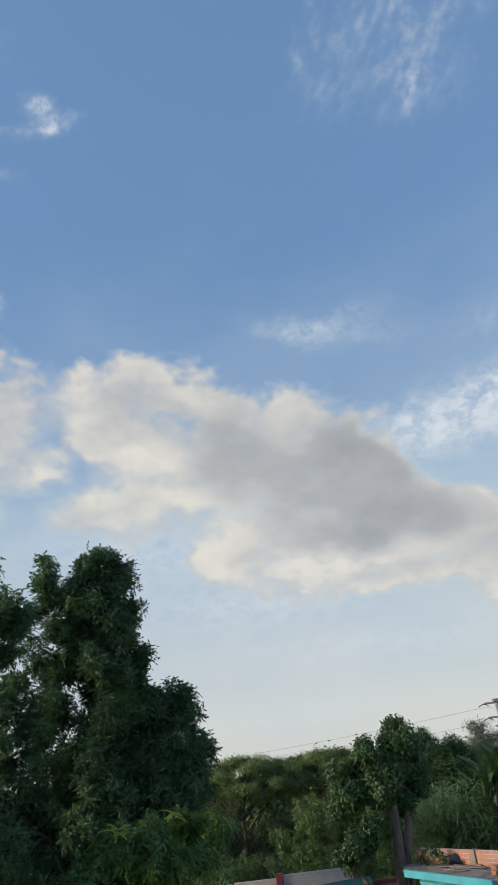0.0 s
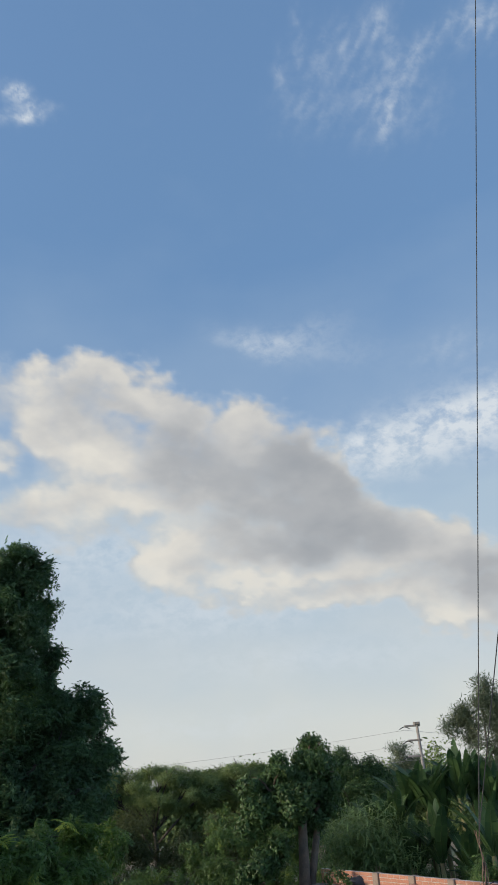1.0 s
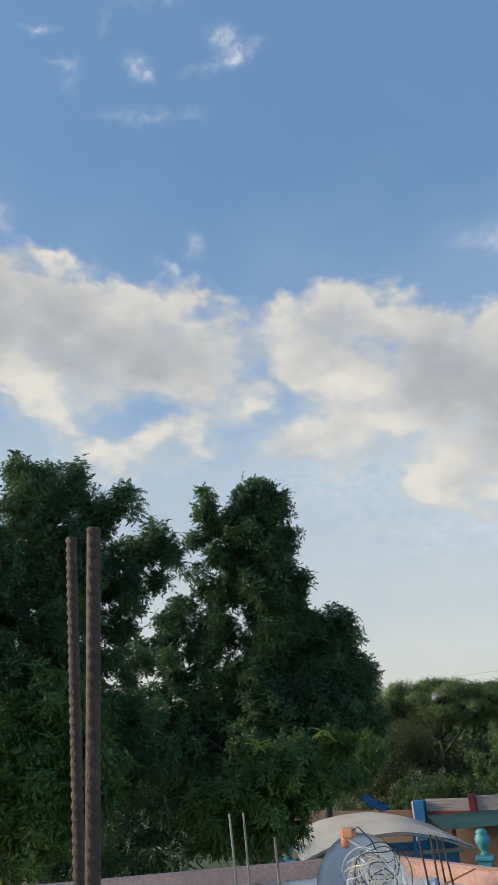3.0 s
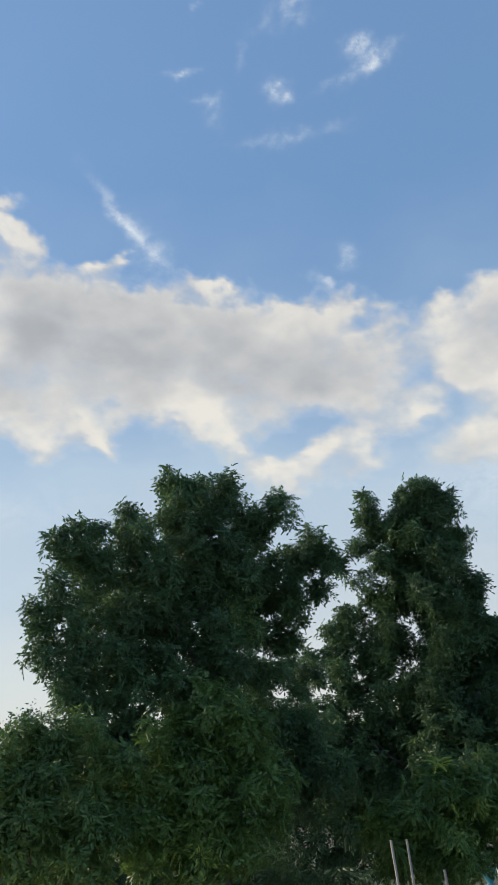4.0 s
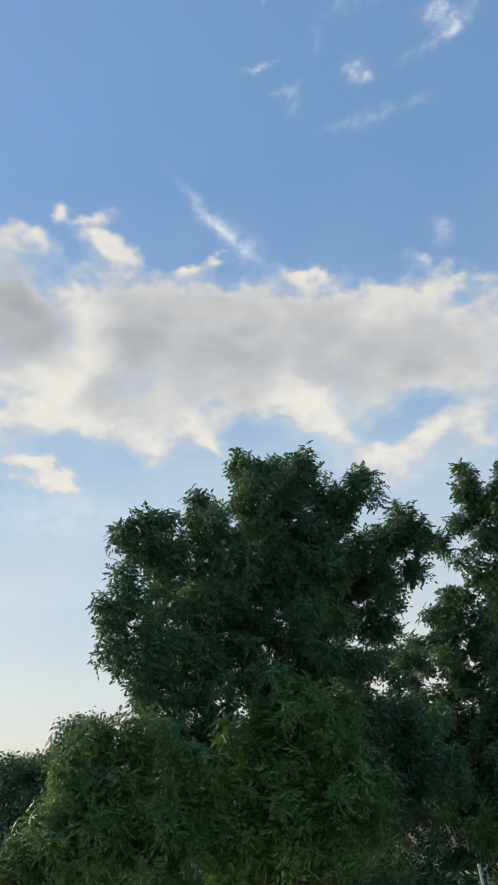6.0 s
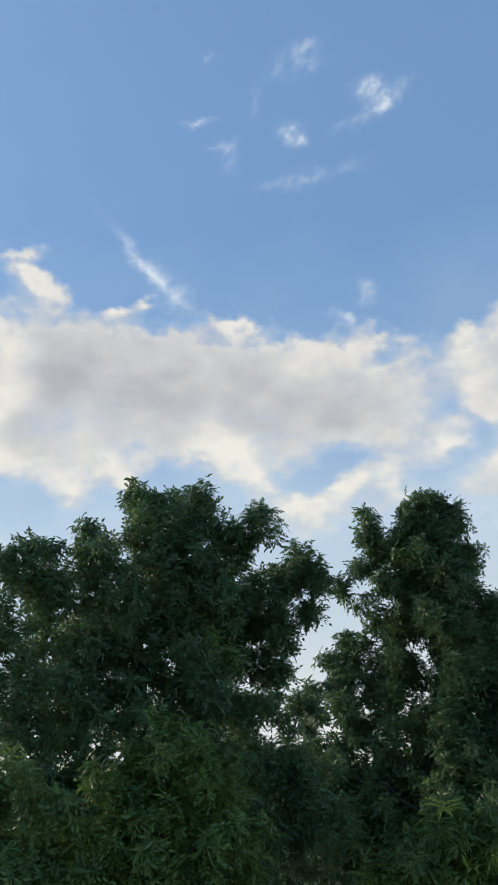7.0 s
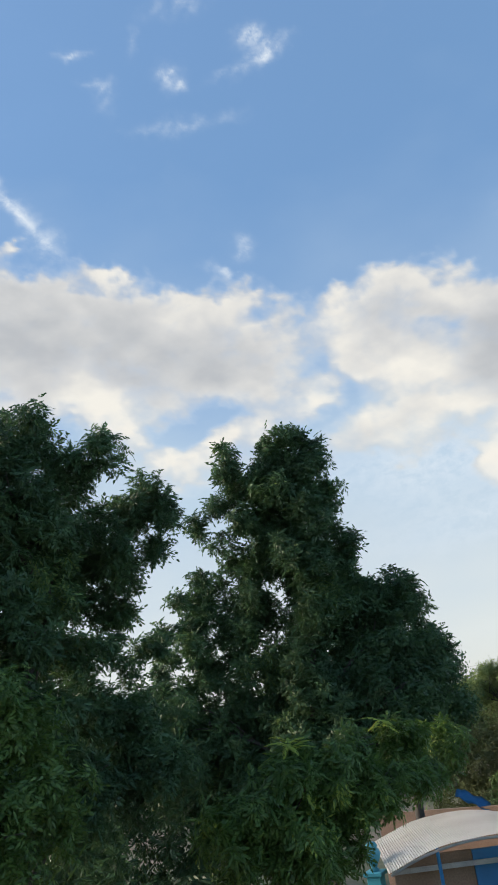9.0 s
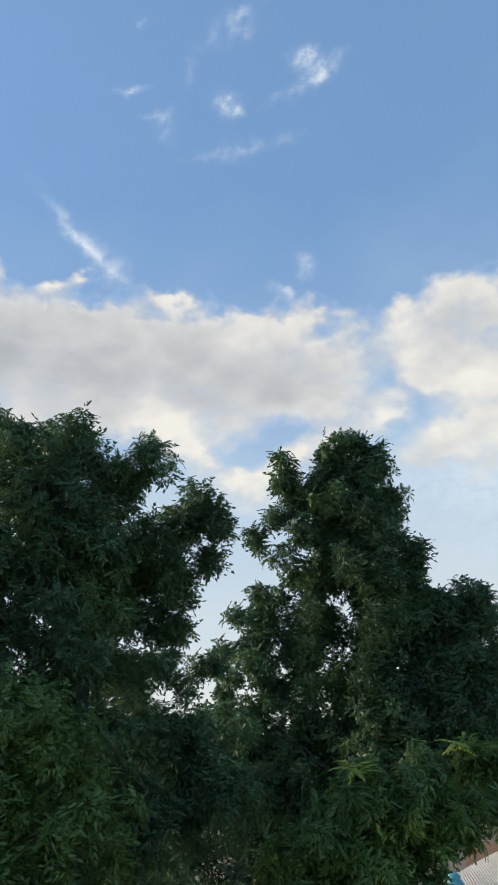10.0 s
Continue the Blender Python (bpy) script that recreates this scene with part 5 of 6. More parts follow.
def teal_house():
    root = empty("house", (4.0, 25.0, 0))
    o = Vector((4.0, 25.0, 0))

    def at(poly):
        return [(x - o.x, y - o.y) for x, y in poly]

    obj("roof_slab", prism(at([(2.36, 26.9), (4.22, 23.0), (6.45, 22.62), (8.3, 19.65), (8.45, 19.8), (3.05, 28.5), (2.3, 28.0)]), 4.4, 4.58), SLAB, root, "rough dirty grey concrete roof slab")
    obj("fascia", prism(at([(2.28, 26.87), (4.17, 22.91), (4.24, 22.94), (2.35, 26.9)]), 4.38, 4.585), TEAL, root, "teal painted roof edge")
    obj("wall", prism(at([(2.75, 27.0), (4.5, 23.4), (4.7, 23.5), (2.95, 27.1)]), 0, 4.4), TEAL, root, "teal painted house wall")
    obj("wall", prism(at([(4.5, 23.4), (6.6, 23.0), (6.65, 23.2), (4.6, 23.6)]), 0, 4.4), ADOBE, root, "bare brown house wall")
    obj("wall", prism(at([(6.7, 22.4), (8.3, 19.9), (8.5, 20.0), (6.9, 22.5)]), 0, 4.45), RED_WALL, root, "dull red house wall")
    d = Vector((1.75, -3.6, 0)).normalized()
    # Window and doorway: flat panels with the unlit inside put into their colour.
    for s, w, mat, nm, lab in ((0.55, 0.7, DARK, "window", "dark barred window"), (1.75, 0.45, CREAM, "curtain", "cream curtain in a window"), (2.4, 0.5, DARK, "doorway", "dark doorway")):
        p = Vector((2.75, 27.0, 0)) + d * s - o
        q = p + d * w
        n = Vector((-0.9, -0.44, 0)) * 0.03
        pane = obj(nm, prism([(p.x, p.y), (q.x, q.y), (q.x + n.x, q.y + n.y), (p.x + n.x, p.y + n.y)], 3.0, 4.15), mat, root, lab)
        if nm == "window":
            for k in range(5):
                c = p + d * (w * (k + 0.5) / 5) + n * 1.8
                obj("bar", tubed([(c.x, c.y, 3.0), (c.x, c.y, 4.15)], 0.012, 5), BLACK_CABLE, pane)
    tagged(root, "low house with a teal roof edge and concrete roof", "house")
    for x, y in ((4.41, 26.02), (5.24, 24.72), (6.05, 23.42)):
        c = empty("parapet_column", (x, y, 4.58), -58)
        obj("shaft", boxed(-0.12, -0.12, 0, 0.12, 0.12, 0.43, bevel=0.012), COLUMN_GREY, c)
        for k in (-0.07, 0.07):
            obj("rebar_stub", tubed([(k, 0.05, 0.42), (k * 1.2, 0.05, 0.6)], 0.007, 5), RUST, c)
        tagged(c, "short grey concrete column in the brick parapet", "column", "parapet columns")


teal_house()
sack = bmesh.new()
bmesh.ops.create_icosphere(sack, subdivisions=3, radius=0.32)
for v in sack.verts:
    v.co = Vector((v.co.x * 1.45, v.co.y * 0.9, max(-0.2, v.co.z) * 0.6 + 0.12)) * (1 + 0.4 * noise.noise(v.co * 4.5) + 0.15 * noise.noise(v.co * 11))
so = obj("sack", sack, TARP, smooth=True)
so.location = (4.05, 26.7, 4.56)
tagged(so, "crumpled black plastic sack on the concrete roof", "sack")
for i, (bx, by, bz, a) in enumerate(((4.5, 23.75, 4.58, 20), (4.66, 23.8, 4.58, 24), (4.52, 23.78, 4.70, 30), (5.0, 23.75, 4.58, 100), (5.16, 23.72, 4.58, 96), (5.06, 24.5, 4.58, -30), (5.2, 24.35, 4.58, -28), (5.12, 24.45, 4.70, -34), (4.3, 25.2, 4.58, 60), (4.7, 24.7, 4.58, 10))):
    hollow_brick((bx, by, bz), a)
for i in range(9):
    rng = random.Random(60 + i)
    x, y = rng.uniform(3.6, 4.6), rng.uniform(24.6, 26.6)
    a = rng.uniform(-1.2, -0.5)
    pl = obj("plank", boxed(-0.5, -0.05, 0, 0.5, 0.05, 0.025, bevel=0.004), PALE_BARK)
    pl.matrix_basis = pose(x, y, 4.59 + 0.026 * (i % 3), 0, 0, math.degrees(a))
    tagged(pl, "weathered loose plank on the concrete roof", "plank", "loose planks")
thicket("potted_shrub", [(3.15, 26.6, 4.95, 0.3), (3.45, 26.4, 4.85, 0.25), (2.95, 26.9, 4.85, 0.25)], [broad_spray(80, 10, 0.09, 0.05, 0.1)], BROAD, "small leafy plant on the roof edge", 30, 27)
hose = []
for k in range(24):
    t = k / 23
    hose.append((6.55 + 0.25 * math.sin(t * 5.5) + 0.25 * t, 22.3 - 0.5 * t, 4.62 + 0.42 * abs(math.sin(t * math.pi * 1.0))))
tagged(obj("hose", tubed(hose, 0.012, 6), BLACK_CABLE), "black hose looped over the parapet", "hose")


# ---- walled yard with an awning, behind the canopy ----
def yard():
    pil = empty("gate_pillar", (-4.05, 33.0, 0))
    obj("shaft", boxed(-0.16, -0.22, 0, 0.24, 0.22, 4.02, bevel=0.01), BLUE, pil, "blue painted shaft")
    obj("edge_strip", boxed(-0.225, -0.2, 0, -0.163, 0.2, 4.0, bevel=0.006), WHITE_SHEET, pil, "white painted edge")
    obj("edge_strip", boxed(-0.27, -0.2, 0, -0.228, 0.2, 3.98, bevel=0.006), MAROON, pil, "maroon painted edge")
    tagged(pil, "tall blue pillar with white and maroon edges", "pillar")
    w = tagged(obj("wall_yard", boxed(-3.75, 33.0, 0, 3.2, 33.2, 3.5), ADOBE), "brown mud-plastered yard wall", "wall", kind="structure")
    tagged(obj("wall_yard", boxed(-9.5, 33.4, 0, -4.4, 33.6, 3.62), ADOBE), "brown mud-plastered yard wall", "wall", kind="structure")
    beam = tagged(obj("beam", boxed(-3.75, 32.93, 3.5, 3.2, 33.2, 3.62, bevel=0.01), MAROON), "maroon painted beam under the brickwork", "beam", kind="structure")
    for x in (-1.96, 1.0):
        tagged(obj("wall_column", boxed(x - 0.13, 32.92, 3.62, x + 0.13, 33.2, 4.2, bevel=0.01), MAROON), "maroon column in the limewashed brickwork", "column", "wall columns")
    aw = empty("awning", (-1.0, 31.7, 0))
    bm = bmesh.new()
    nx, ny = 26, 6
    grid = [[bm.verts.new(Vector((-2.7 + 5.2 * i / nx + (0.9 * (1 - i / nx)) * (1 - j / ny), -1.3 + 2.4 * j / ny, 3.34 + 0.012 * i + 0.006 * (i % 2) - 0.05 * math.sin(math.pi * j / ny) + 0.16 * j / ny))) for j in range(ny + 1)] for i in range(nx + 1)]
    for i in range(nx):
        for j in range(ny):
            bm.faces.new((grid[i][j], grid[i + 1][j], grid[i + 1][j + 1], grid[i][j + 1]))
    bmesh.ops.solidify(bm, geom=bm.faces[:], thickness=0.015)
    obj("sheet", bm, GREEN_SHEET, aw, "faded green sheet roof")
    for x, y in ((-1.5, -1.1), (1.1, -1.0), (2.3, -1.1)):
        obj("post", tubed([(x, y, 0), (x, y, 3.4)], 0.07, 8), MAROON, aw, "maroon post")
    obj("pole", tubed([(0.2, -1.15, 0), (0.25, -1.15, 3.36)], 0.025, 6), PALE_BARK, aw)
    tagged(aw, "faded green lean-to awning on maroon posts", "awning")
    load = bmesh.new()
    bmesh.ops.create_cube(load, size=1.0)
    bmesh.ops.subdivide_edges(load, edges=load.edges[:], cuts=7, use_grid_fill=True)
    for v in load.verts:
        p = v.co.copy()
        r = 1 - 0.16 * max(0, p.z) * (abs(p.x) ** 2 + abs(p.y) ** 2) * 2
        v.co = Vector((p.x * 2.1 * r, p.y * 1.2 * r, (p.z + 0.5) * 2.75 * (0.9 + 0.1 * r))) + Vector((noise.noise(p * 3), noise.noise(p * 3 + Vector((5, 0, 0))), 0)) * 0.12
    lo = obj("covered_load", load, TARP, smooth=True)
    lo.location = (0.15, 31.9, 0)
    tagged(lo, "bulky load under a black tarpaulin beneath the awning", "tarpaulin")
    bs = bmesh.new()
    g = [[bs.verts.new((-0.55 + 1.1 * i / 8, -0.1 + 0.5 * j / 4, 0.35 - 0.55 * i / 8 + 0.25 * j / 4 + 0.05 * math.sin(i * 1.7 + j))) for j in range(5)] for i in range(9)]
    for i in range(8):
        for j in range(4):
            bs.faces.new((g[i][j], g[i + 1][j], g[i + 1][j + 1], g[i][j + 1]))
    bmesh.ops.solidify(bs, geom=bs.faces[:], thickness=0.01)
    b = obj("blue_tarpaulin", bs, BLUE, smooth=True)
    b.location = (-5.9, 33.45, 3.66)
    tagged(b, "blue plastic sheet draped on the yard wall", "tarpaulin")


yard()


def canopy():
    """Vaulted corrugated canopy: ribs run front to back, the vault springs from side to side."""
    rz = 23.6
    root = empty("arched_canopy", (-3.93, 26.03, 0), rz)
    half, rise, z0, depth = 2.74, 0.6, 3.33, 4.95
    n = 168
    bm = bmesh.new()
    ring = []
    for i in range(n + 1):
        s = -1 + 2 * i / n
        z = z0 + rise * (1 - abs(s) ** 2.0) + (0.013 if i % 2 else -0.013)
        ring.append([bm.verts.new((half * s, depth * j / 3, z + 0.03 * noise.noise(Vector((s * 3, j, 0))))) for j in range(4)])
    for a, b in zip(ring, ring[1:]):
        for j in range(3):
            bm.faces.new((a[j], b[j], b[j + 1], a[j + 1]))
    bmesh.ops.solidify(bm, geom=bm.faces[:], thickness=0.012)
    obj("corrugated_roof", bm, WHITE_SHEET, root, "weathered white corrugated roof sheets")
    bm = bmesh.new()
    tube(bm, [(half * s * 0.985, 0.1, z0 - 0.07 + rise * (1 - s * s)) for s in np.linspace(-1, 1, 25)], 0.035, 6)
    obj("arch_rib", bm, GALV, root)
    obj("tie_beam", boxed(-2.6, 0.9, 3.1, 2.6, 1.0, 3.22, bevel=0.01), CONCRETE, root)
    obj("wall_panel", boxed(-2.5, 1.3, 0, -0.3, 1.45, 3.42), ADOBE, root, "brown panel wall")
    obj("wall_panel", boxed(-0.29, 1.25, 0, 2.5, 1.4, 3.42), BLUE, root, "blue painted panel wall")
    for x in (-1.35, 0.9):
        obj("post", tubed([(x, 0.35, 0), (x, 0.35, 3.75 if x < 0 else 3.85)], 0.05, 8), BLUE, root, "blue post")
    tagged(root, "arched entrance canopy of weathered white corrugated sheet", "canopy")


canopy()


def urn_post(x, y):
    root = empty("gate_post", (x, y, 0))
    obj("shaft", boxed(-0.2, -0.2, 0, 0.2, 0.2, 3.05, bevel=0.015), TEAL, root)
    obj("cap", boxed(-0.27, -0.27, 3.05, 0.27, 0.27, 3.16, bevel=0.02), TEAL, root)
    obj("urn", lathed([(0.12, 3.16), (0.14, 3.2), (0.08, 3.26), (0.12, 3.33), (0.21, 3.48), (0.24, 3.6), (0.2, 3.7), (0.15, 3.74), (0.19, 3.79), (0.12, 3.88), (0.03, 3.9)], 20), TEAL_PALE, root, "pale teal ornamental urn", smooth=True)
    tagged(root, "teal gate post topped by an ornamental urn", "post", "gate posts")


TEAL_PALE = material("chipped_teal_paint", (0.05, 0.27, 0.31), (0.1, 0.33, 0.36), rough=0.5, scale=7, stain=(0.4, 0.46, 0.45), stain_scale=5, stain_at=0.66)
urn_post(-1.2, 26.9)
urn_post(-7.3, 26.2)


# ---- power pole and lines ----
def power_pole():
    root = empty("power_pole", (10.75, 44.2, 0))
    obj("shaft", tubed([(-0.25, 0, 0), (-0.4, 0, 10.1)], [0.13, 0.075], 12), POLE_GREY, root, smooth=True)
    for z, w in ((9.95, 0.7), (9.2, 0.62), (8.4, 0.75)):
        x = -0.25 - 0.015 * z
        arm = obj("cross_arm", boxed(x - w, -0.06, z - 0.05, x + 0.18, 0.06, z + 0.05, bevel=0.015), POLE_GREY, root)
        for s in (-0.3, 0.3):
            obj("insulator", tubed([(x - w, 0, z - 0.03), (x - w + s * 0.4, 0, z - 0.06), (x - w + s, 0, z - 0.16)], [0.018, 0.026, 0.018], 8), BLACK_CABLE, arm, "dark strain insulator")
    obj("collar", boxed(-0.56, -0.16, 9.98, -0.24, 0.16, 10.14, bevel=0.02), POLE_GREY, root)
    tagged(root, "concrete power pole with three cross arms", "power pole")


power_pole()


def hung(a, b, sag, n=24):
    a, b = Vector(a), Vector(b)
    return [a.lerp(b, t) - Vector((0, 0, 4 * sag * t * (1 - t))) for t in np.linspace(0, 1, n)]


for z, w in ((9.95, 0.7), (9.2, 0.62), (8.4, 0.75)):
    p = (10.5 - 0.015 * z - w, 44.2, z - 0.2)
    for end, sag in (((-42, 62, z + 0.2), 1.2), ((45, 78, z), 0.8)):
        tagged(obj("power_line", tubed(hung(p, end, sag), 0.008, 5), LINE_GREY), "thin grey overhead power line", "power line", "overhead lines")


# ---- the roof underfoot ----
def own_roof():
    poly = [(-5.4, 6.9), (-0.55, 9.36), (4.6, 6.48), (4.6, -5.0), (-5.4, -5.0)]
    tagged(obj("roof_floor", prism(poly, 5.85, 6.1), ROOF_PAINT), "flat roof with peeling white paint and brown dirt", "roof", kind="structure")
    inner = [(-5.3, 6.85), (-0.55, 9.26), (4.5, 6.43), (4.5, -4.9), (-5.3, -4.9)]
    for i, (p, q) in enumerate(zip(inner, inner[1:] + inner[:1])):
        tagged(obj("wall_house_%d" % (i + 1), prism([p, q, (q[0] * 0.97, q[1] * 0.97), (p[0] * 0.97, p[1] * 0.97)], 0, 5.85), PINK_CURB), "plain pink house wall", "wall", kind="structure")
    for a, b in (((-5.4, 6.9), (-0.55, 9.36)), ((-0.55, 9.36), (4.6, 6.48))):
        d = (Vector(b) - Vector(a)).normalized()
        n = Vector((d.y, -d.x)) * 0.13
        bm = prism([a, b, (b[0] + n.x, b[1] + n.y), (a[0] + n.x, a[1] + n.y)], 6.1, 6.25)
        bmesh.ops.bevel(bm, geom=[e for e in bm.edges if all(v.co.z > 6.2 for v in e.verts)], offset=0.02, segments=2, affect="EDGES")
        tagged(obj("curb", bm, PINK_CURB), "low pink plastered curb at the roof edge", "curb", kind="structure")


own_roof()


CUT_STEEL = material("sawn_steel", (0.09, 0.07, 0.06), (0.05, 0.04, 0.035), rough=0.5, metal=0.4, scale=60, fine=400)


def rebar(name, base, tip, radius, label, group, twist=1):
    """A ribbed bar: slanting ribs between two long seams, with a cut end; the ribs are finely cut over its upper part."""
    a, b = Vector(base), Vector(tip)
    L = (b - a).length
    sides, step = 24, radius * 0.11
    fine = max(0.0, L - 0.85)
    heights = list(np.linspace(0, fine, 12)[:-1]) + list(np.arange(fine, L, step)) + [L]
    bm = bmesh.new()
    rings = []
    for z in heights:
        ring = []
        for k in range(sides):
            t = 2 * math.pi * k / sides
            half = (k % (sides // 2)) / (sides / 2)
            ph = (z / (radius * 1.7) + twist * half * 1.7) % 1.0
            rib = 0.2 * radius * max(0.0, math.cos((ph - 0.5) * 2 * math.pi)) ** 2.6 * math.sin(math.pi * half) ** 0.4
            seam = 0.11 * radius if k in (0, sides // 2) else 0.0
            r = radius * 0.9 + max(rib, seam)
            ring.append(bm.verts.new((r * math.cos(t), r * math.sin(t), z)))
        rings.append(ring)
    for r0, r1 in zip(rings, rings[1:]):
        for k in range(sides):
            bm.faces.new((r0[k], r0[(k + 1) % sides], r1[(k + 1) % sides], r1[k]))
    bm.faces.new(rings[-1])
    bm.faces.new(rings[0][::-1])
    ob = obj(name, bm, RIBBED, smooth=True)
    turn = (b - a).to_track_quat("Z", "Y").to_matrix().to_4x4()
    ob.matrix_basis = Matrix.Translation(a) @ turn @ pose(0, 0, 0, 0, 0, random.Random(int(L * 1e4)).uniform(0, 360))
    part("cut_end", tubed([(0, 0, L - 0.001), (0, 0, L + 0.0006)], radius * 0.86, 12), CUT_STEEL, ob, "darker sawn-off end")
    tagged(ob, label, "rebar", group)
    return ob


for thick, (base, tip) in zip((0.0057, 0.005, 0.0052, 0.006), (((0.848, 0.78, 6.1), (0.910, 0.617, 7.920)), ((0.856, 0.90, 6.1), (0.929, 0.730, 7.936)), ((1.047, 1.10, 6.1), (0.964, 1.082, 7.953)), ((1.006, 1.085, 6.1), (1.034, 1.011, 7.939)))):
    rebar("steel_rebar", base, tip, thick, "rusty ribbed steel bar rising from the roof", "column bars")
for base, tip in (((0.1, 8.2, 6.1), (0.05, 8.2, 6.58)), ((0.19, 8.2, 6.1), (0.16, 8.2, 6.6)), ((0.24, 8.28, 6.1), (0.2, 8.28, 6.58)), ((0.32, 8.22, 6.1), (0.26, 8.22, 6.56))):
    tagged(obj("thin_rebar", tubed([base, tip], 0.009, 8), RUST, smooth=True), "short thin rusty bar at the roof corner", "rebar", "corner bars")
for base, tip, r in (((-1.17, 6.72, 6.1), (-1.22, 6.72, 6.99), 0.011), ((-1.09, 6.78, 6.1), (-1.12, 6.78, 6.99), 0.01), ((-0.85, 6.81, 6.1), (-0.87, 6.81, 6.80), 0.012)):
    tagged(obj("stake", tubed([base, Vector(base).lerp(Vector(tip), 0.5) + Vector((0.006, 0, 0)), tip], [r, r, r * 0.9], 8), PALE_BARK, smooth=True), "thin weathered stake standing on the roof", "stake", "roof stakes")


# ---- service cables coming down to the roof ----
def cables():
    root = empty("service_mast", (1.88, 5.3, 6.1))
    obj("pipe", tubed([(0, 0, 0), (0.006, 0, 0.6), (0, 0, 1.18)], 0.006, 10), RUST, root, smooth=True)
    rng = random.Random(9)
    for k in range(3):
        pts = [(0.01 * math.cos(9 * t + k) + 0.008 * (k - 1), 0.01 * math.sin(9 * t + k), 0.95 + 0.4 * t) for t in np.linspace(0, 1, 20)]
        obj("rope", tubed(pts, 0.003, 6), ROPE, root, "brown rope tie")
    tagged(root, "thin rusty rod mast tied with brown rope", "mast")
    for end, sag in (((4.02, -1.94, 29.9), 0.0), ((3.62, -3.77, 22.05), 0.0)):
        tagged(obj("service_cable", tubed(hung((1.89, 5.3, 7.45), end, sag, 6), 0.0032, 6), BLACK_CABLE), "thin black service cable dropping to the roof", "cable", "service cables")


cables()


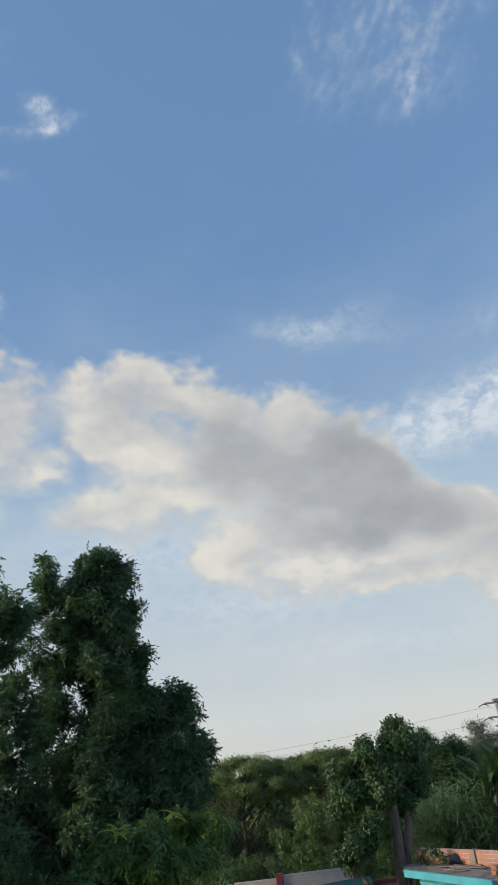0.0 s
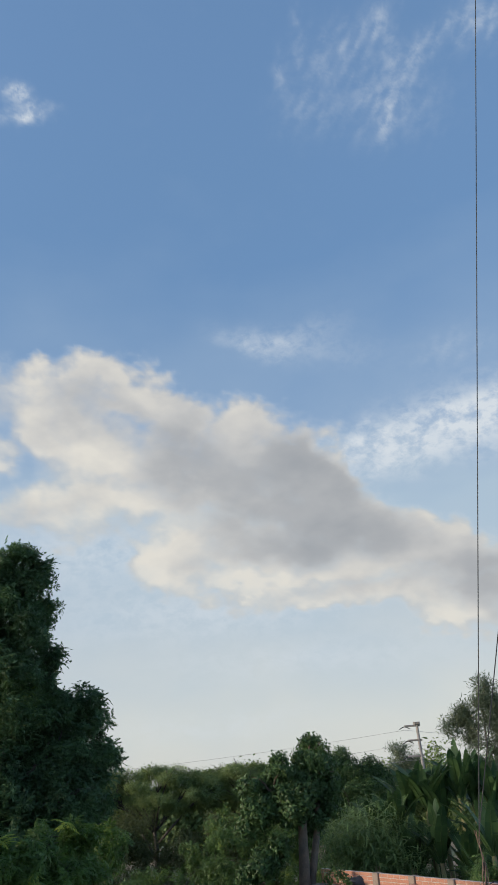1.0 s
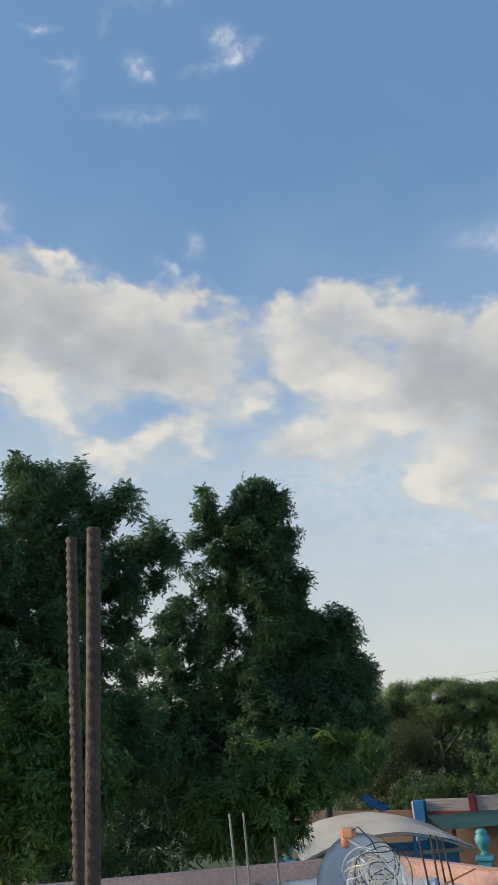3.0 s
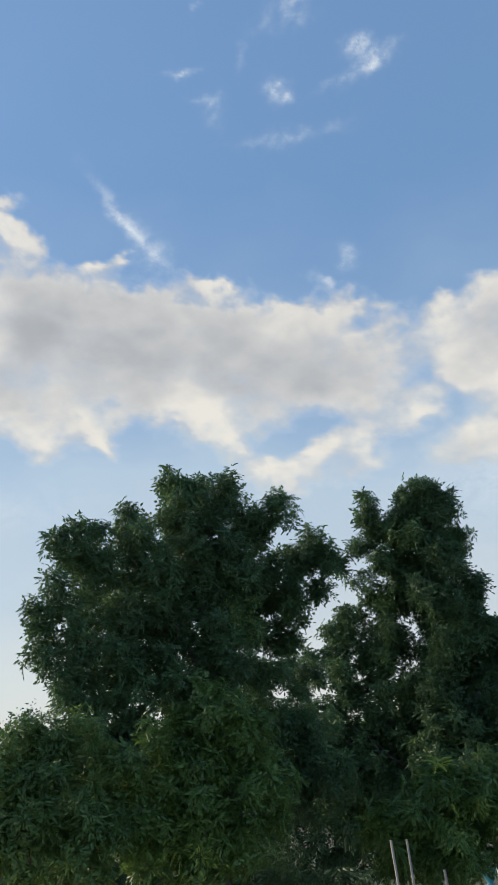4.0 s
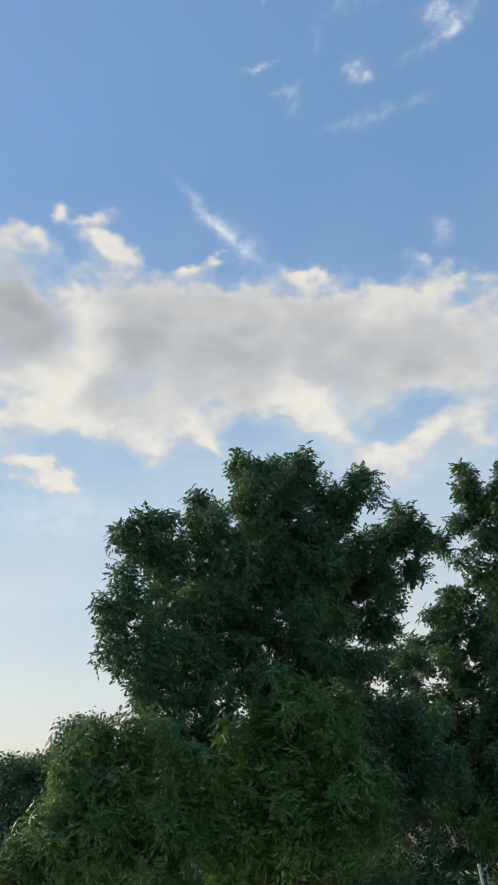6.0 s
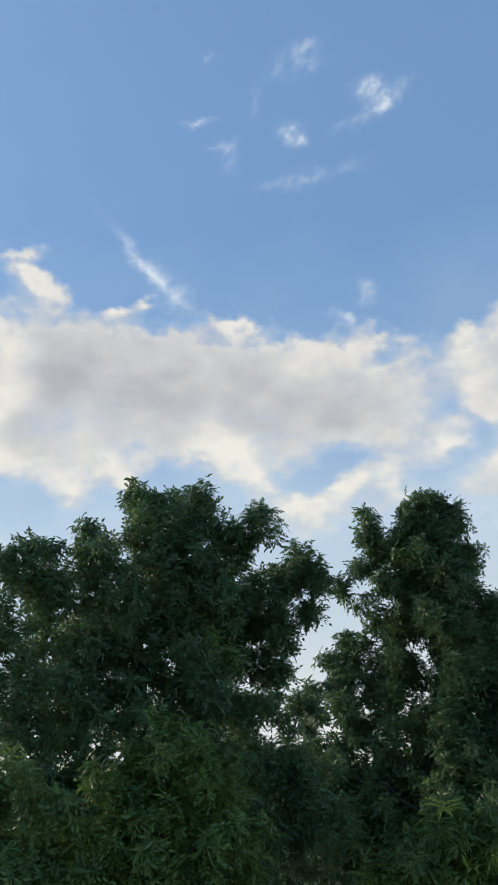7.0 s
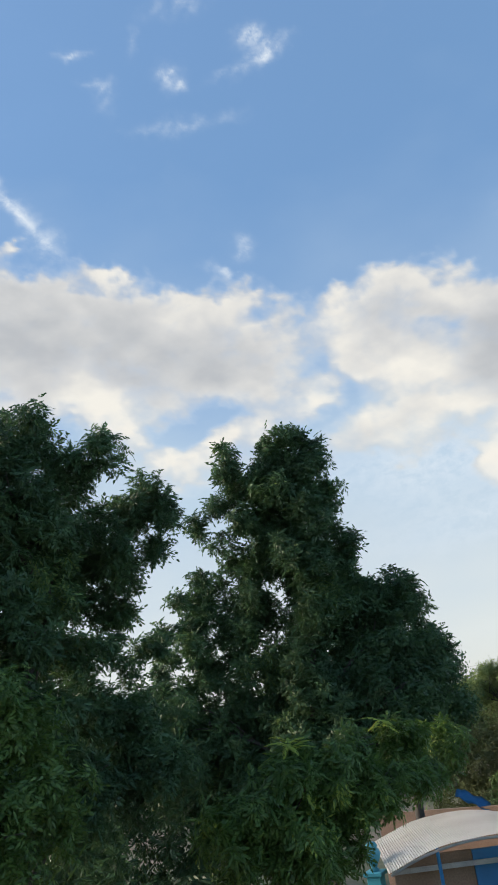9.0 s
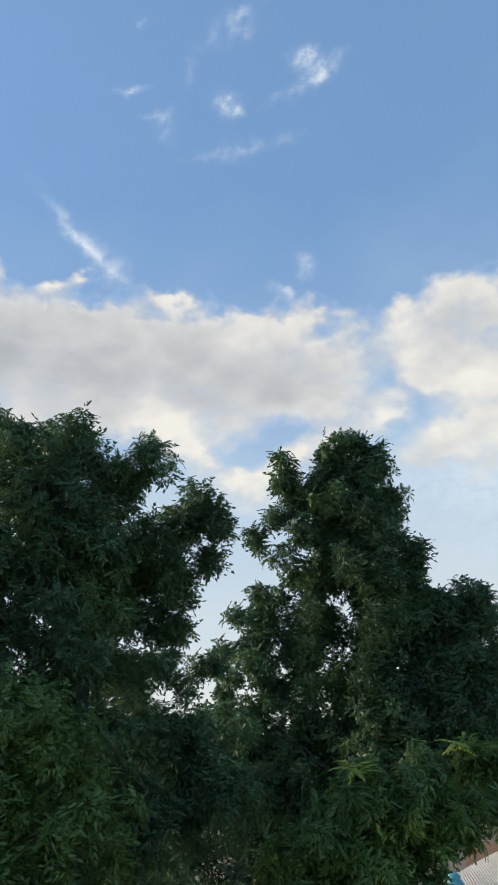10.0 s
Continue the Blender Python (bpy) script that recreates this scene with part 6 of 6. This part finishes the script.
# ---- satellite dish with coiled cable ----
def dish():
    root = empty("satellite_dish", (-0.48, 8.1, 6.1))
    bm = bmesh.new()
    rings, seg = 9, 40
    vs = []
    for i in range(rings + 1):
        r = i / rings
        vs.append([bm.verts.new((0.42 * r * math.cos(2 * math.pi * k / seg), 0.5 * r * math.sin(2 * math.pi * k / seg), 0.085 * r * r)) for k in range(seg)] if i else [bm.verts.new((0, 0, 0))])
    for k in range(seg):
        bm.faces.new((vs[0][0], vs[1][k], vs[1][(k + 1) % seg]))
    for a, b in zip(vs[1:], vs[2:]):
        for k in range(seg):
            bm.faces.new((a[k], b[k], b[(k + 1) % seg], a[(k + 1) % seg]))
    bmesh.ops.solidify(bm, geom=bm.faces[:], thickness=0.008)
    d = obj("reflector", bm, DISH_GREY, root, "grey-blue enamelled reflector", smooth=True)
    d.matrix_basis = pose(-0.02, 0.0, 0.03, 64, 0, 14)
    obj("mast", tubed([(0.1, 0.28, 0), (0.1, 0.28, 0.3), (0.05, 0.15, 0.36)], 0.025, 10), GALV, root, smooth=True)
    obj("feed_arm", tubed([(0.3, -0.2, 0.3), (0.18, -0.42, 0.45), (0.03, -0.54, 0.57)], 0.015, 8), DISH_GREY, root, smooth=True)
    obj("feed_horn", tubed([(0.02, -0.5, 0.6), (-0.01, -0.48, 0.56), (-0.03, -0.46, 0.5)], [0.045, 0.045, 0.035], 12), ORANGE, root, "faded orange feed horn", smooth=True)
    obj("feed_body", boxed(-0.03, -0.6, 0.57, 0.1, -0.5, 0.66, bevel=0.025), ORANGE, root, "faded orange receiver body")
    obj("mount_bracket", boxed(0.52, 0.1, 0.0, 0.66, 0.2, 0.14, bevel=0.03), DISH_GREY, root)
    for k in range(7):
        m = obj("mark", boxed(-0.012, -0.016, 0, 0.012, 0.016, 0.002), WHITE_CABLE, root, "small white printed bar")
        m.matrix_basis = pose(-0.1 - 0.003 * k, 0.03 - 0.018 * k, 0.3 - 0.042 * k, 64, 0, 14)
    tagged(root, "grey satellite dish standing on the roof corner", "satellite dish")
    coil = empty("cable_coil", (-0.28, 7.62, 6.1))
    rng = random.Random(5)
    for k in range(26):
        r, cx, cz = rng.uniform(0.12, 0.26), rng.uniform(-0.1, 0.1), 0.3 + rng.uniform(-0.08, 0.08)
        ax, az = rng.uniform(-0.9, 0.9), rng.uniform(-1.2, 1.2)
        sq = rng.uniform(0.75, 1.1)
        pts = []
        for t in np.linspace(0, 2 * math.pi, 28):
            p = Vector((r * math.cos(t), 0.03 * math.sin(3 * t + k), r * sq * math.sin(t)))
            p = Euler((ax, 0, az)).to_matrix() @ p
            pts.append((p.x + cx, p.y, max(0.01, p.z + cz)))
        obj("loop", tubed(pts, 0.0045, 5), WHITE_CABLE if k % 6 else BLACK_CABLE, coil)
    tagged(coil, "tangled coil of white cable hung on the dish", "cable coil")
    lead = [(-0.4, 7.52, 6.74), (-0.34, 7.5, 6.77), (-0.24, 7.55, 6.65), (-0.2, 7.6, 6.5)]
    tagged(obj("feed_lead", tubed(lead, 0.006, 6), BLACK_CABLE), "black lead from the dish receiver", "cable")
    run = [(0.0, 8.0, 6.12), (0.5, 8.45, 6.28), (1.2, 8.15, 6.29), (2.0, 7.72, 6.28), (3.0, 7.2, 6.29), (3.6, 6.7, 6.15)]
    tagged(obj("cable_run", tubed(run, 0.008, 6), ORANGE), "faded orange cable laid along the curb", "cable")


dish()

# ---- brickwork ----
brick_wall("wall_parapet", (2.96, 28.3), (4.34, 26.13), 4.58, 5.0, BRICK, "low parapet of red bricks", seed=1)
brick_wall("wall_parapet", (4.48, 25.91), (5.17, 24.83), 4.58, 5.0, BRICK, "low parapet of red bricks", seed=2)
brick_wall("wall_parapet", (5.31, 24.61), (5.98, 23.53), 4.58, 5.0, BRICK, "low parapet of red bricks", seed=3)
brick_wall("wall_parapet", (6.12, 23.31), (8.3, 19.8), 4.58, 5.0, BRICK, "low parapet of red bricks", seed=4)
brick_wall("wall_yard_top", (-3.75, 33.1), (-2.1, 33.1), 3.62, 4.06, PALE_BRICK, "limewashed brick wall top", seed=5)
brick_wall("wall_yard_top", (-1.82, 33.1), (0.86, 33.1), 3.62, 4.15, PALE_BRICK, "limewashed brick wall top", seed=6)
